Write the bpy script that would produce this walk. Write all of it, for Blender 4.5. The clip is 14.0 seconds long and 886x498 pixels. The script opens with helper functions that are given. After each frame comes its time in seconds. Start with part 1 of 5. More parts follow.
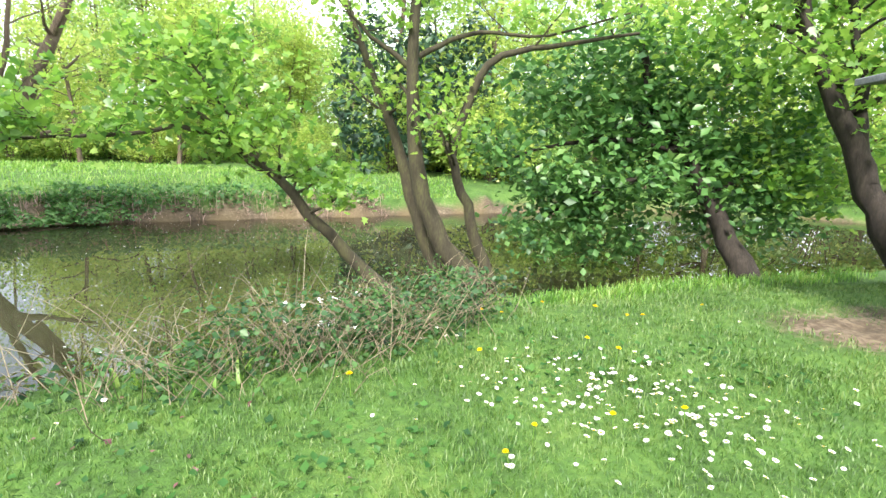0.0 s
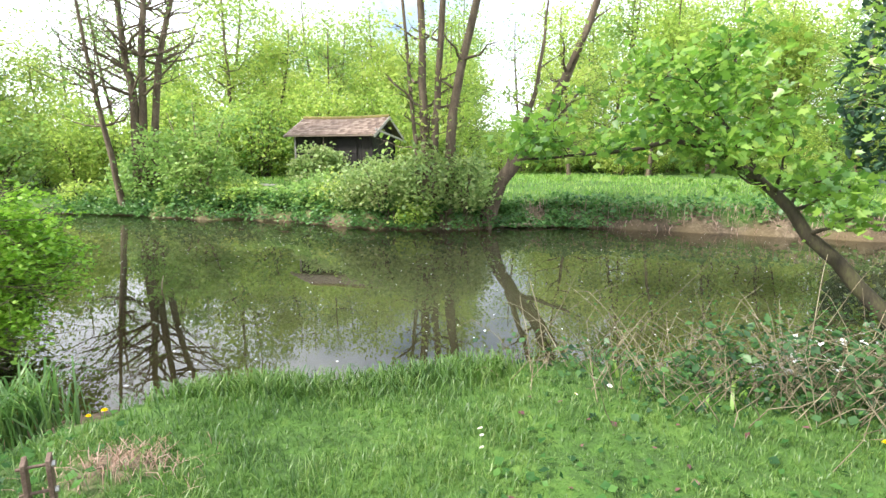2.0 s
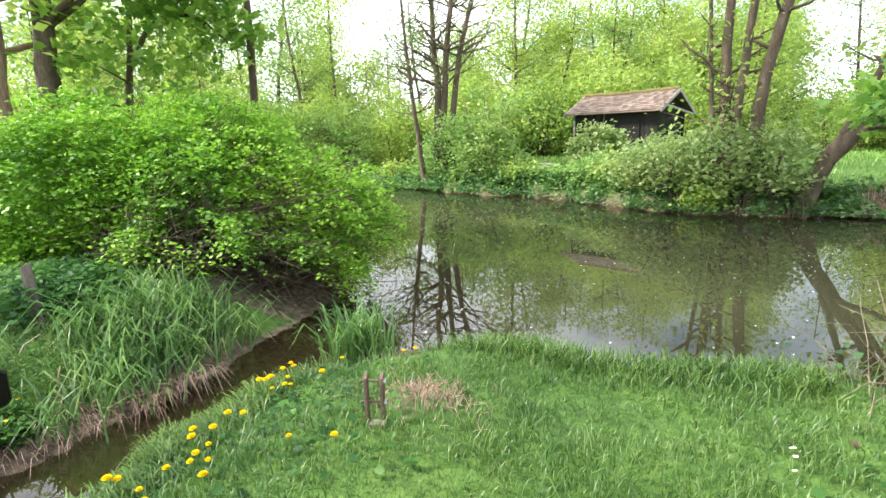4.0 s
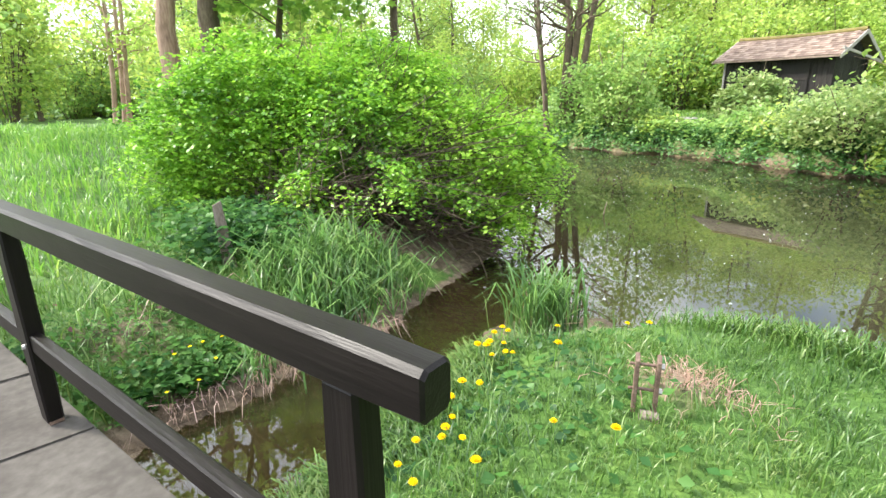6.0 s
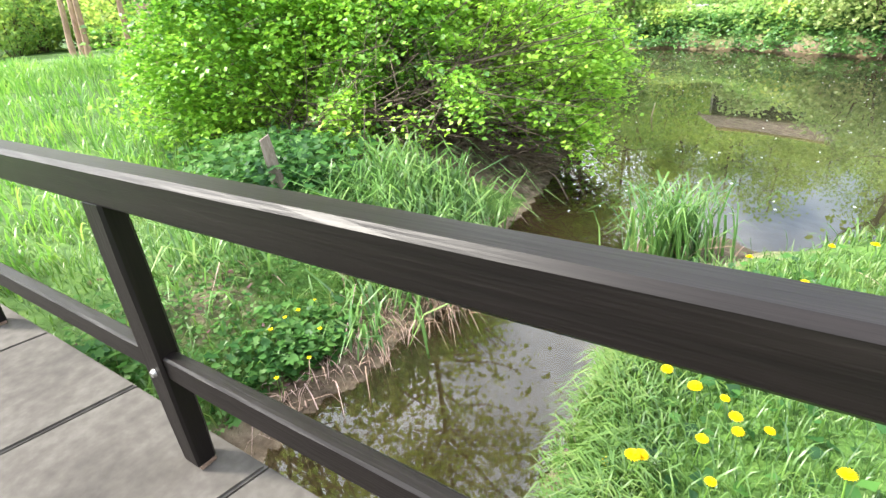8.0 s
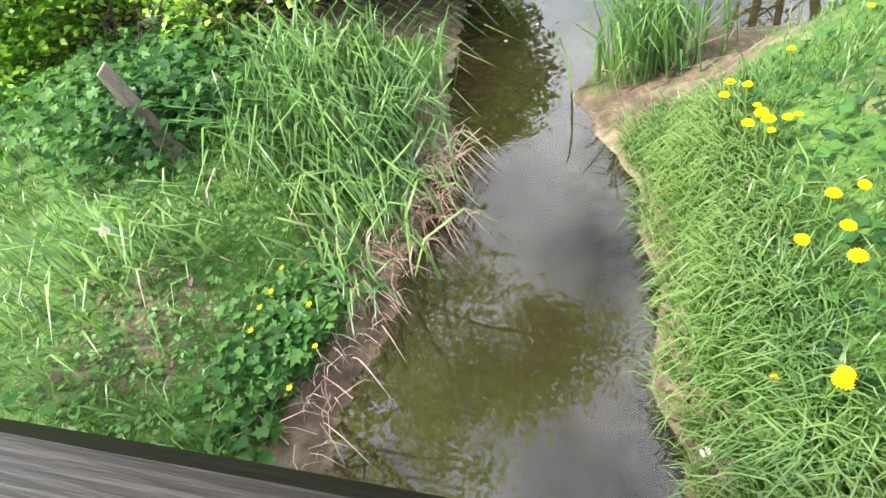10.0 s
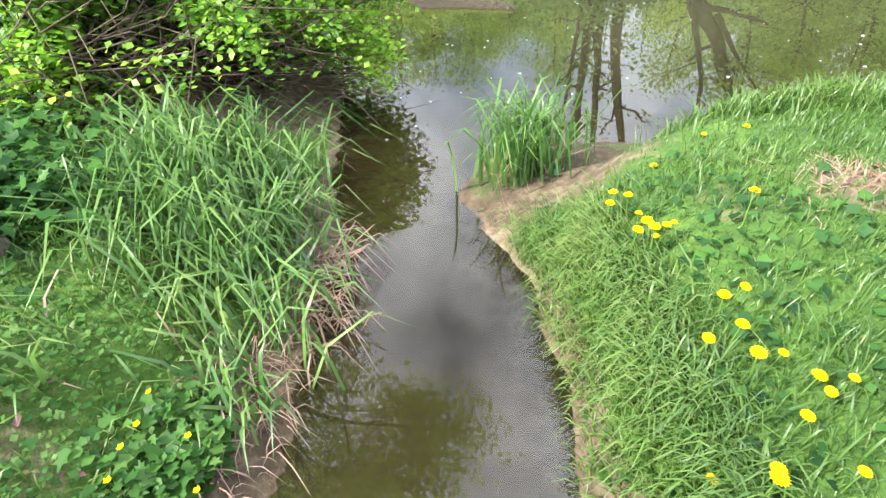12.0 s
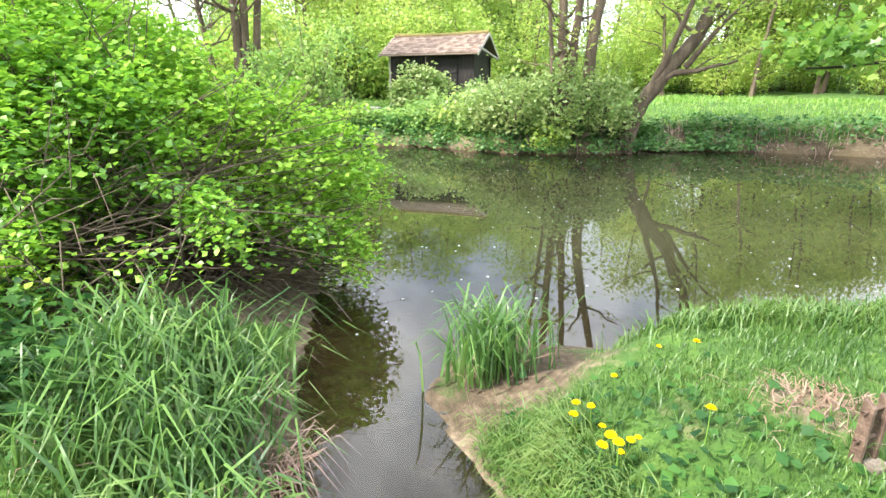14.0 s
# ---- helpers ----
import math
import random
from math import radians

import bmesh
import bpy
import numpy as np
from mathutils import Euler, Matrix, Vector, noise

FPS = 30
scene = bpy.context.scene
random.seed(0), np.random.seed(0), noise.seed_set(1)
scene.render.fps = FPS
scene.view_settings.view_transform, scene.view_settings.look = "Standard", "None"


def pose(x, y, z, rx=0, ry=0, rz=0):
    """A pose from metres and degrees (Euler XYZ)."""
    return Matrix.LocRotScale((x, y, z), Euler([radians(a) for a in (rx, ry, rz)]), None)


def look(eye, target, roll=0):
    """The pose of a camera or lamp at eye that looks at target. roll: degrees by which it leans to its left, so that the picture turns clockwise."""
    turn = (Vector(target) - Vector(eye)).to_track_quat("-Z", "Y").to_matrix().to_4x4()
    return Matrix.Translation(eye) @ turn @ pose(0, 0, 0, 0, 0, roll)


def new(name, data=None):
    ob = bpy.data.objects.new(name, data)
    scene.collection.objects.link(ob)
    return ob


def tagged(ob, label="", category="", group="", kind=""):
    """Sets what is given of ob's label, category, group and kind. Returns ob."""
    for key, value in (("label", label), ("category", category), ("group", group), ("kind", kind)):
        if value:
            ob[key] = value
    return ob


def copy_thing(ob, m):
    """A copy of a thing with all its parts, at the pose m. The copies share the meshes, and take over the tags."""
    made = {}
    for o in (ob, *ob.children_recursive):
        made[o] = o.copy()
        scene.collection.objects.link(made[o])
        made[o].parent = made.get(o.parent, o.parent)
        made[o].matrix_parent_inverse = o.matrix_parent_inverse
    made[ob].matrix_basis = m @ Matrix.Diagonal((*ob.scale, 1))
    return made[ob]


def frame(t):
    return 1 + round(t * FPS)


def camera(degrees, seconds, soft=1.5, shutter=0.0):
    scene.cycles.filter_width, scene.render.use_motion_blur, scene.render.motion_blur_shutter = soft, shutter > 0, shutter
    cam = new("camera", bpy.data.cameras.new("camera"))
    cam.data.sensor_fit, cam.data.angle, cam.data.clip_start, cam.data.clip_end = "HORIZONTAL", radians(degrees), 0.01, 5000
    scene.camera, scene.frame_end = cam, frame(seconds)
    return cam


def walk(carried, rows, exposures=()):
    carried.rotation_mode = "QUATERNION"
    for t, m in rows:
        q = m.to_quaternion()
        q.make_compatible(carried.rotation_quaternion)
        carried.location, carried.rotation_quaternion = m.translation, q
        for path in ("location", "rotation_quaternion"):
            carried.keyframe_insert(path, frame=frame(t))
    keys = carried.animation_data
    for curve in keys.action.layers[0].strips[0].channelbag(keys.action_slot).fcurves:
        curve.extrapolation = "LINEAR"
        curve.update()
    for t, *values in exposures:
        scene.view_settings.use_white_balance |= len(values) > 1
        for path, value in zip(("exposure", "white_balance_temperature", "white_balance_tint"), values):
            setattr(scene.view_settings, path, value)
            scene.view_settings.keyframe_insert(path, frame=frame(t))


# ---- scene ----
cam = camera(81.9, 14.0)
PATH = [
    (0, (-1.415, -0.671, 1.495), (-1.679, 1.678, 1.072), 1.7),
    (0.5, (-1.582, -0.770, 1.477), (-2.310, 1.469, 1.015), 1.3),
    (1, (-1.714, -0.866, 1.458), (-2.915, 1.160, 1.002), 0.8),
    (1.5, (-1.751, -0.893, 1.460), (-3.377, 0.820, 1.036), 0.3),
    (2, (-1.682, -0.895, 1.522), (-3.612, 0.472, 1.115), 0.1),
    (2.5, (-1.678, -0.884, 1.524), (-3.797, 0.170, 1.124), -0.1),
    (3, (-1.673, -0.884, 1.517), (-3.917, -0.137, 1.108), -0.6),
    (3.5, (-1.698, -0.923, 1.506), (-4.009, -0.454, 1.056), -0.8),
    (4, (-1.735, -1.010, 1.480), (-4.072, -0.788, 0.994), -1.1),
    (4.2, (-1.765, -1.066, 1.470), (-4.104, -0.930, 0.971), -1.0),
    (6.3, (-2.249, -1.927, 1.366), (-4.526, -2.195, 0.658), -0.9),
    (6.5, (-2.278, -2.015, 1.364), (-4.544, -2.304, 0.634), -1.1),
    (7, (-2.443, -2.218, 1.331), (-4.678, -2.542, 0.517), -1.9),
    (7.5, (-2.585, -2.420, 1.304), (-4.783, -2.683, 0.377), -2.8),
    (7.7, (-2.662, -2.555, 1.277), (-4.846, -2.777, 0.308), -3.5),
    (9.8, (-3.434, -3.068, 1.291), (-5.203, -2.980, -0.328), -17.6),
    (10, (-3.504, -3.079, 1.282), (-5.211, -2.975, -0.401), -19.6),
    (10.5, (-3.635, -3.098, 1.256), (-5.232, -2.843, -0.517), -19.3),
    (11, (-3.689, -3.150, 1.265), (-5.282, -2.632, -0.454), -13.2),
    (11.5, (-3.698, -3.209, 1.284), (-5.317, -2.479, -0.331), -8.0),
    (12, (-3.707, -3.235, 1.297), (-5.375, -2.375, -0.198), -5.0),
    (12.5, (-3.704, -3.245, 1.309), (-5.453, -2.262, -0.008), -2.7),
    (13, (-3.697, -3.223, 1.330), (-5.531, -2.149, 0.215), -1.7),
    (13.5, (-3.691, -3.216, 1.358), (-5.588, -2.064, 0.446), -0.8),
    (14, (-3.678, -3.220, 1.380), (-5.618, -2.012, 0.648), -0.4),
]
EXPOSURE = [(0, 1.15), (1.2, 1.08), (2, 0.9), (4.2, 0.92), (6.3, 1.3), (7.0, 1.5), (7.7, 1.68), (9.8, 1.5), (11, 1.42), (12.5, 1.4), (14, 1.34)]
walk(cam, [(t, look(eye, target, roll)) for t, eye, target, roll in PATH], EXPOSURE)

# ---- sky and sun ----
world = bpy.data.worlds.new("sky")
scene.world = world
world.use_nodes = True
wt = world.node_tree
wt.nodes.clear()
SUN_UP, SUN_ROUND = radians(45), radians(186)
sky = wt.nodes.new("ShaderNodeTexSky")
sky.sky_type, sky.sun_disc = "NISHITA", False
sky.sun_elevation, sky.sun_rotation = SUN_UP, SUN_ROUND
sky.air_density, sky.dust_density = 1.0, 1.5
cloud_at = wt.nodes.new("ShaderNodeTexCoord")
cloud = wt.nodes.new("ShaderNodeTexNoise")
cloud.inputs["Scale"].default_value, cloud.inputs["Detail"].default_value = 2.6, 6.0
cloud.inputs["Roughness"].default_value = 0.55
ramp = wt.nodes.new("ShaderNodeValToRGB")
ramp.color_ramp.elements[0].position, ramp.color_ramp.elements[1].position = 0.3, 0.58
white = wt.nodes.new("ShaderNodeMix")
white.data_type = "RGBA"
white.inputs[7].default_value = (10.6, 11.0, 11.8, 1)
back = wt.nodes.new("ShaderNodeBackground")
back.inputs["Strength"].default_value = 0.145
out = wt.nodes.new("ShaderNodeOutputWorld")
wt.links.new(cloud_at.outputs["Generated"], cloud.inputs["Vector"])
wt.links.new(cloud.outputs["Fac"], ramp.inputs["Fac"])
wt.links.new(ramp.outputs["Color"], white.inputs[0])
wt.links.new(sky.outputs["Color"], white.inputs[6])
wt.links.new(white.outputs[2], back.inputs["Color"])
wt.links.new(back.outputs["Background"], out.inputs["Surface"])
sun = new("sun", bpy.data.lights.new("sun", "SUN"))
sun.data.energy, sun.data.angle, sun.data.color = 4.6, radians(9), (1.0, 0.95, 0.85)
sun_way = Vector((math.sin(SUN_ROUND) * math.cos(SUN_UP), math.cos(SUN_ROUND) * math.cos(SUN_UP), math.sin(SUN_UP)))
sun.rotation_euler = sun_way.to_track_quat("Z", "Y").to_euler()

# ---- materials ----


def material(name):
    m = bpy.data.materials.new(name)
    m.use_nodes = True
    m.node_tree.nodes.clear()
    return m, m.node_tree.nodes, m.node_tree.links


def ramp_node(n, stops):
    r = n.new("ShaderNodeValToRGB")
    e = r.color_ramp.elements
    e[0].position, e[0].color = stops[0][0], (*stops[0][1], 1)
    e[1].position, e[1].color = stops[-1][0], (*stops[-1][1], 1)
    for p, c in stops[1:-1]:
        e.new(p).color = (*c, 1)
    return r


def rough(name, dark, mid, light, scale, roughness=0.85, bump=0.4, stretch=(1, 1, 1), fine=6.0, per_object=0.0, metal=0.0, shine=0.5):
    """A surface of three tones laid by coarse and fine noise, with relief."""
    m, n, l = material(name)
    at = n.new("ShaderNodeTexCoord")
    mp = n.new("ShaderNodeMapping")
    mp.inputs["Scale"].default_value = stretch
    a = n.new("ShaderNodeTexNoise")
    a.inputs["Scale"].default_value, a.inputs["Detail"].default_value = scale, 6
    b = n.new("ShaderNodeTexNoise")
    b.inputs["Scale"].default_value, b.inputs["Detail"].default_value = scale * fine, 4
    mix = n.new("ShaderNodeMath")
    mix.operation = "MULTIPLY_ADD"
    mix.inputs[1].default_value, mix.inputs[2].default_value = 0.55, 0.0
    add = n.new("ShaderNodeMath")
    add.operation = "MULTIPLY_ADD"
    add.inputs[1].default_value = 0.45
    r = ramp_node(n, [(0.3, dark), (0.5, mid), (0.7, light)])
    p = n.new("ShaderNodeBsdfPrincipled")
    p.inputs["Roughness"].default_value, p.inputs["Metallic"].default_value = roughness, metal
    p.inputs["Specular IOR Level"].default_value = shine
    bm_ = n.new("ShaderNodeBump")
    bm_.inputs["Strength"].default_value, bm_.inputs["Distance"].default_value = bump, 0.02
    o = n.new("ShaderNodeOutputMaterial")
    l.new(at.outputs["Object"], mp.inputs["Vector"])
    l.new(mp.outputs["Vector"], a.inputs["Vector"])
    l.new(mp.outputs["Vector"], b.inputs["Vector"])
    l.new(a.outputs["Fac"], mix.inputs[0])
    l.new(b.outputs["Fac"], add.inputs[0])
    l.new(mix.outputs[0], add.inputs[2])
    colour = add.outputs[0]
    if per_object:
        info = n.new("ShaderNodeObjectInfo")
        shift = n.new("ShaderNodeMath")
        shift.operation = "MULTIPLY_ADD"
        shift.inputs[1].default_value = per_object
        l.new(info.outputs["Random"], shift.inputs[0])
        sub = n.new("ShaderNodeMath")
        sub.operation = "SUBTRACT"
        sub.inputs[1].default_value = per_object / 2
        l.new(colour, shift.inputs[2])
        l.new(shift.outputs[0], sub.inputs[0])
        colour = sub.outputs[0]
    l.new(colour, r.inputs["Fac"])
    l.new(r.outputs["Color"], p.inputs["Base Color"])
    l.new(add.outputs[0], bm_.inputs["Height"])
    l.new(bm_.outputs["Normal"], p.inputs["Normal"])
    l.new(p.outputs[0], o.inputs["Surface"])
    return m


def leafy(name, tones, through_light=0.45, gloss=0.06, patch=1.2):
    """Thin green leaves or blades: tone by piece and by patch, light shines through."""
    m, n, l = material(name)
    geo = n.new("ShaderNodeNewGeometry")
    at = n.new("ShaderNodeTexCoord")
    a = n.new("ShaderNodeTexNoise")
    a.inputs["Scale"].default_value, a.inputs["Detail"].default_value = patch, 3
    add = n.new("ShaderNodeMath")
    add.operation = "MULTIPLY_ADD"
    add.inputs[1].default_value = 0.55
    info = n.new("ShaderNodeObjectInfo")
    add2 = n.new("ShaderNodeMath")
    add2.operation = "MULTIPLY_ADD"
    add2.inputs[1].default_value = 0.25
    sub = n.new("ShaderNodeMath")
    sub.operation = "SUBTRACT"
    sub.inputs[1].default_value = 0.4
    k = len(tones)
    r = ramp_node(n, [(0.08 + 0.84 * i / (k - 1), c) for i, c in enumerate([(min(1, x * 1.15 + 0.004), y * 0.97, min(1, z * 1.9 + 0.012)) for x, y, z in tones])])
    d, t, g = n.new("ShaderNodeBsdfDiffuse"), n.new("ShaderNodeBsdfTranslucent"), n.new("ShaderNodeBsdfGlossy")
    g.inputs["Roughness"].default_value = 0.45
    m1, m2 = n.new("ShaderNodeMixShader"), n.new("ShaderNodeMixShader")
    m1.inputs[0].default_value, m2.inputs[0].default_value = through_light, gloss
    o = n.new("ShaderNodeOutputMaterial")
    l.new(at.outputs["Object"], a.inputs["Vector"])
    l.new(geo.outputs["Random Per Island"], add.inputs[0])
    l.new(a.outputs["Fac"], add.inputs[2])
    l.new(info.outputs["Random"], add2.inputs[0])
    l.new(add.outputs[0], add2.inputs[2])
    l.new(add2.outputs[0], sub.inputs[0])
    l.new(sub.outputs[0], r.inputs["Fac"])
    for s in (d, t):
        l.new(r.outputs["Color"], s.inputs["Color"])
    l.new(d.outputs[0], m1.inputs[1])
    l.new(t.outputs[0], m1.inputs[2])
    l.new(m1.outputs[0], m2.inputs[1])
    l.new(g.outputs[0], m2.inputs[2])
    l.new(m2.outputs[0], o.inputs["Surface"])
    return m


LAWN = leafy("lawn_blades", [(0.0333, 0.1073, 0.0074), (0.0629, 0.1776, 0.0104), (0.1073, 0.2405, 0.0163), (0.1702, 0.2812, 0.0333)], 0.4, 0.05)
TALL = leafy("tall_grass", [(0.055, 0.18, 0.011), (0.11, 0.31, 0.016), (0.18, 0.41, 0.025), (0.29, 0.46, 0.05)], 0.5, 0.05)
REED = leafy("reed_blades", [(0.038, 0.1216, 0.0137), (0.0836, 0.228, 0.0213), (0.1444, 0.3192, 0.0319), (0.2432, 0.38, 0.0684)], 0.45, 0.05)
STRAW = leafy("dry_straw", [(0.195, 0.15, 0.045), (0.3225, 0.2625, 0.0975), (0.435, 0.375, 0.1725)], 0.2, 0.03)
SHRUB = leafy("shrub_leaves", [(0.0461, 0.1638, 0.0102), (0.1434, 0.3891, 0.0143), (0.256, 0.553, 0.0205), (0.3482, 0.6349, 0.0358)], 0.46, 0.04, 0.9)
MAPLE = leafy("maple_leaves", [(0.08, 0.24, 0.015), (0.16, 0.38, 0.02), (0.26, 0.5, 0.035), (0.38, 0.58, 0.06)], 0.6, 0.05)
CHESTNUT = leafy("chestnut_leaves", [(0.0298, 0.1105, 0.0153), (0.0638, 0.204, 0.0213), (0.1105, 0.2975, 0.0298), (0.187, 0.374, 0.051)], 0.45, 0.05)
WOOD_LIGHT = leafy("wood_leaves_light", [(0.17, 0.33, 0.03), (0.28, 0.49, 0.045), (0.4, 0.6, 0.06), (0.52, 0.66, 0.1)], 0.6, 0.03, 0.4)
WOOD_DEEP = leafy("wood_leaves_deep", [(0.1, 0.24, 0.03), (0.17, 0.37, 0.04), (0.26, 0.48, 0.06), (0.36, 0.54, 0.08)], 0.55, 0.03, 0.4)
WILLOW = leafy("willow_leaves", [(0.1, 0.22, 0.03), (0.18, 0.34, 0.045), (0.29, 0.46, 0.07), (0.4, 0.53, 0.11)], 0.5, 0.05)
CONIFER = leafy("conifer_needles", [(0.015, 0.05, 0.012), (0.03, 0.09, 0.02), (0.05, 0.13, 0.025)], 0.25, 0.04)
BRAMBLE = leafy("bramble_leaves", [(0.0195, 0.0702, 0.0094), (0.039, 0.1326, 0.014), (0.0702, 0.195, 0.0195), (0.1248, 0.2496, 0.0312)], 0.4, 0.03)
HERB = leafy("herb_leaves", [(0.018, 0.072, 0.0086), (0.036, 0.1368, 0.0115), (0.072, 0.216, 0.0173), (0.1224, 0.2664, 0.0324)], 0.45, 0.015)
DEADLEAF = leafy("fallen_leaves", [(0.07, 0.035, 0.014), (0.14, 0.077, 0.035), (0.224, 0.154, 0.084)], 0.15, 0.03)
BARK = rough("bark_grey_brown", (0.04, 0.03, 0.02), (0.11, 0.08, 0.055), (0.2, 0.16, 0.11), 3.0, 0.9, 0.9, (2.5, 2.5, 0.6))
BARK_MOSS = rough("bark_mossy", (0.0155, 0.0124, 0.0074), (0.0403, 0.0341, 0.0186), (0.0744, 0.0744, 0.0279), 3.0, 0.9, 0.9, (2.5, 2.5, 0.7))
BARK_DARK = rough("bark_dark", (0.0093, 0.0074, 0.0062), (0.0248, 0.0186, 0.0149), (0.0558, 0.0434, 0.0341), 3.0, 0.9, 0.9, (2.5, 2.5, 0.6))
BARK_RED = rough("bark_peeling_red", (0.12, 0.07, 0.05), (0.3, 0.19, 0.14), (0.45, 0.33, 0.25), 2.2, 0.85, 0.8, (2.5, 2.5, 0.5))
TWIG = rough("dry_twigs", (0.07, 0.055, 0.035), (0.19, 0.155, 0.1), (0.36, 0.31, 0.21), 5.0, 0.9, 0.3)
CANE = rough("pale_dry_canes", (0.16, 0.125, 0.08), (0.3, 0.25, 0.165), (0.44, 0.38, 0.27), 5.0, 0.9, 0.3)
PALE_WOOD = rough("bleached_wood", (0.2, 0.14, 0.1), (0.38, 0.28, 0.21), (0.52, 0.43, 0.34), 6.0, 0.9, 0.7, (2, 2, 0.6))
STAIN = rough("dark_stained_timber", (0.003, 0.002, 0.002), (0.006, 0.0042, 0.004), (0.0125, 0.0095, 0.009), 3.0, 0.44, 0.12, (0.5, 12, 12), 5.0, shine=0.22)
BOARD = rough("tarred_board", (0.006, 0.005, 0.005), (0.013, 0.01, 0.01), (0.03, 0.024, 0.022), 3.0, 0.8, 0.4, (8, 8, 0.8), 6.0, 0.25)
GREYPOST = rough("weathered_grey_post", (0.07, 0.055, 0.045), (0.16, 0.13, 0.105), (0.27, 0.235, 0.2), 9.0, 0.9, 0.6, (3, 3, 0.4))
RUST = rough("rusty_iron", (0.05, 0.03, 0.022), (0.12, 0.075, 0.055), (0.24, 0.17, 0.13), 22.0, 0.7, 0.4)
STEEL = rough("bolt_steel", (0.2, 0.19, 0.18), (0.36, 0.35, 0.33), (0.5, 0.49, 0.47), 30.0, 0.45, 0.2, metal=0.8)
CONCRETE = rough("weathered_concrete", (0.024, 0.021, 0.018), (0.052, 0.046, 0.04), (0.09, 0.083, 0.074), 2.2, 0.95, 0.3, (1, 1, 1), 9.0, 0.08)
STONE = rough("pale_stone", (0.25, 0.22, 0.2), (0.42, 0.38, 0.34), (0.55, 0.52, 0.48), 4.0, 0.9, 0.5)
TILE = rough("mossy_clay_tile", (0.09, 0.06, 0.045), (0.18, 0.125, 0.1), (0.27, 0.21, 0.17), 2.5, 0.9, 0.5, (1, 1, 1), 7.0, 0.35)
MOSS = rough("roof_moss", (0.08, 0.07, 0.02), (0.18, 0.15, 0.05), (0.26, 0.2, 0.08), 9.0, 0.95, 0.8)
FASCIA = rough("grey_fascia_board", (0.2, 0.18, 0.16), (0.36, 0.33, 0.3), (0.5, 0.47, 0.44), 5.0, 0.85, 0.3, (1, 1, 4))
DARKGAP = rough("dark_metal_sheet", (0.02, 0.02, 0.022), (0.05, 0.05, 0.055), (0.1, 0.1, 0.11), 5.0, 0.6, 0.3)
SLATE = rough("roofing_felt", (0.07, 0.075, 0.08), (0.14, 0.15, 0.16), (0.22, 0.23, 0.24), 6.0, 0.9, 0.4)
REDWOOD = rough("red_brown_planks", (0.05, 0.018, 0.012), (0.1, 0.035, 0.024), (0.15, 0.06, 0.04), 4.0, 0.8, 0.4, (1, 6, 1))


def plain(name, colour, roughness=0.6, light=0.0):
    m, n, l = material(name)
    d, t, mx, o = n.new("ShaderNodeBsdfDiffuse"), n.new("ShaderNodeBsdfTranslucent"), n.new("ShaderNodeMixShader"), n.new("ShaderNodeOutputMaterial")
    d.inputs["Color"].default_value = t.inputs["Color"].default_value = (*colour, 1)
    mx.inputs[0].default_value = light
    l.new(d.outputs[0], mx.inputs[1])
    l.new(t.outputs[0], mx.inputs[2])
    l.new(mx.outputs[0], o.inputs["Surface"])
    return m


PETAL = plain("white_petal", (0.8, 0.79, 0.76), 0.6, 0.25)
YELLOW = plain("dandelion_yellow", (0.8, 0.58, 0.01), 0.6, 0.15)
STEM = plain("flower_stem", (0.16, 0.3, 0.06), 0.6, 0.25)
FLUFF = plain("seed_fluff", (0.72, 0.72, 0.68), 0.8, 0.4)
ORANGE = plain("orange_marker", (0.75, 0.2, 0.05), 0.6)


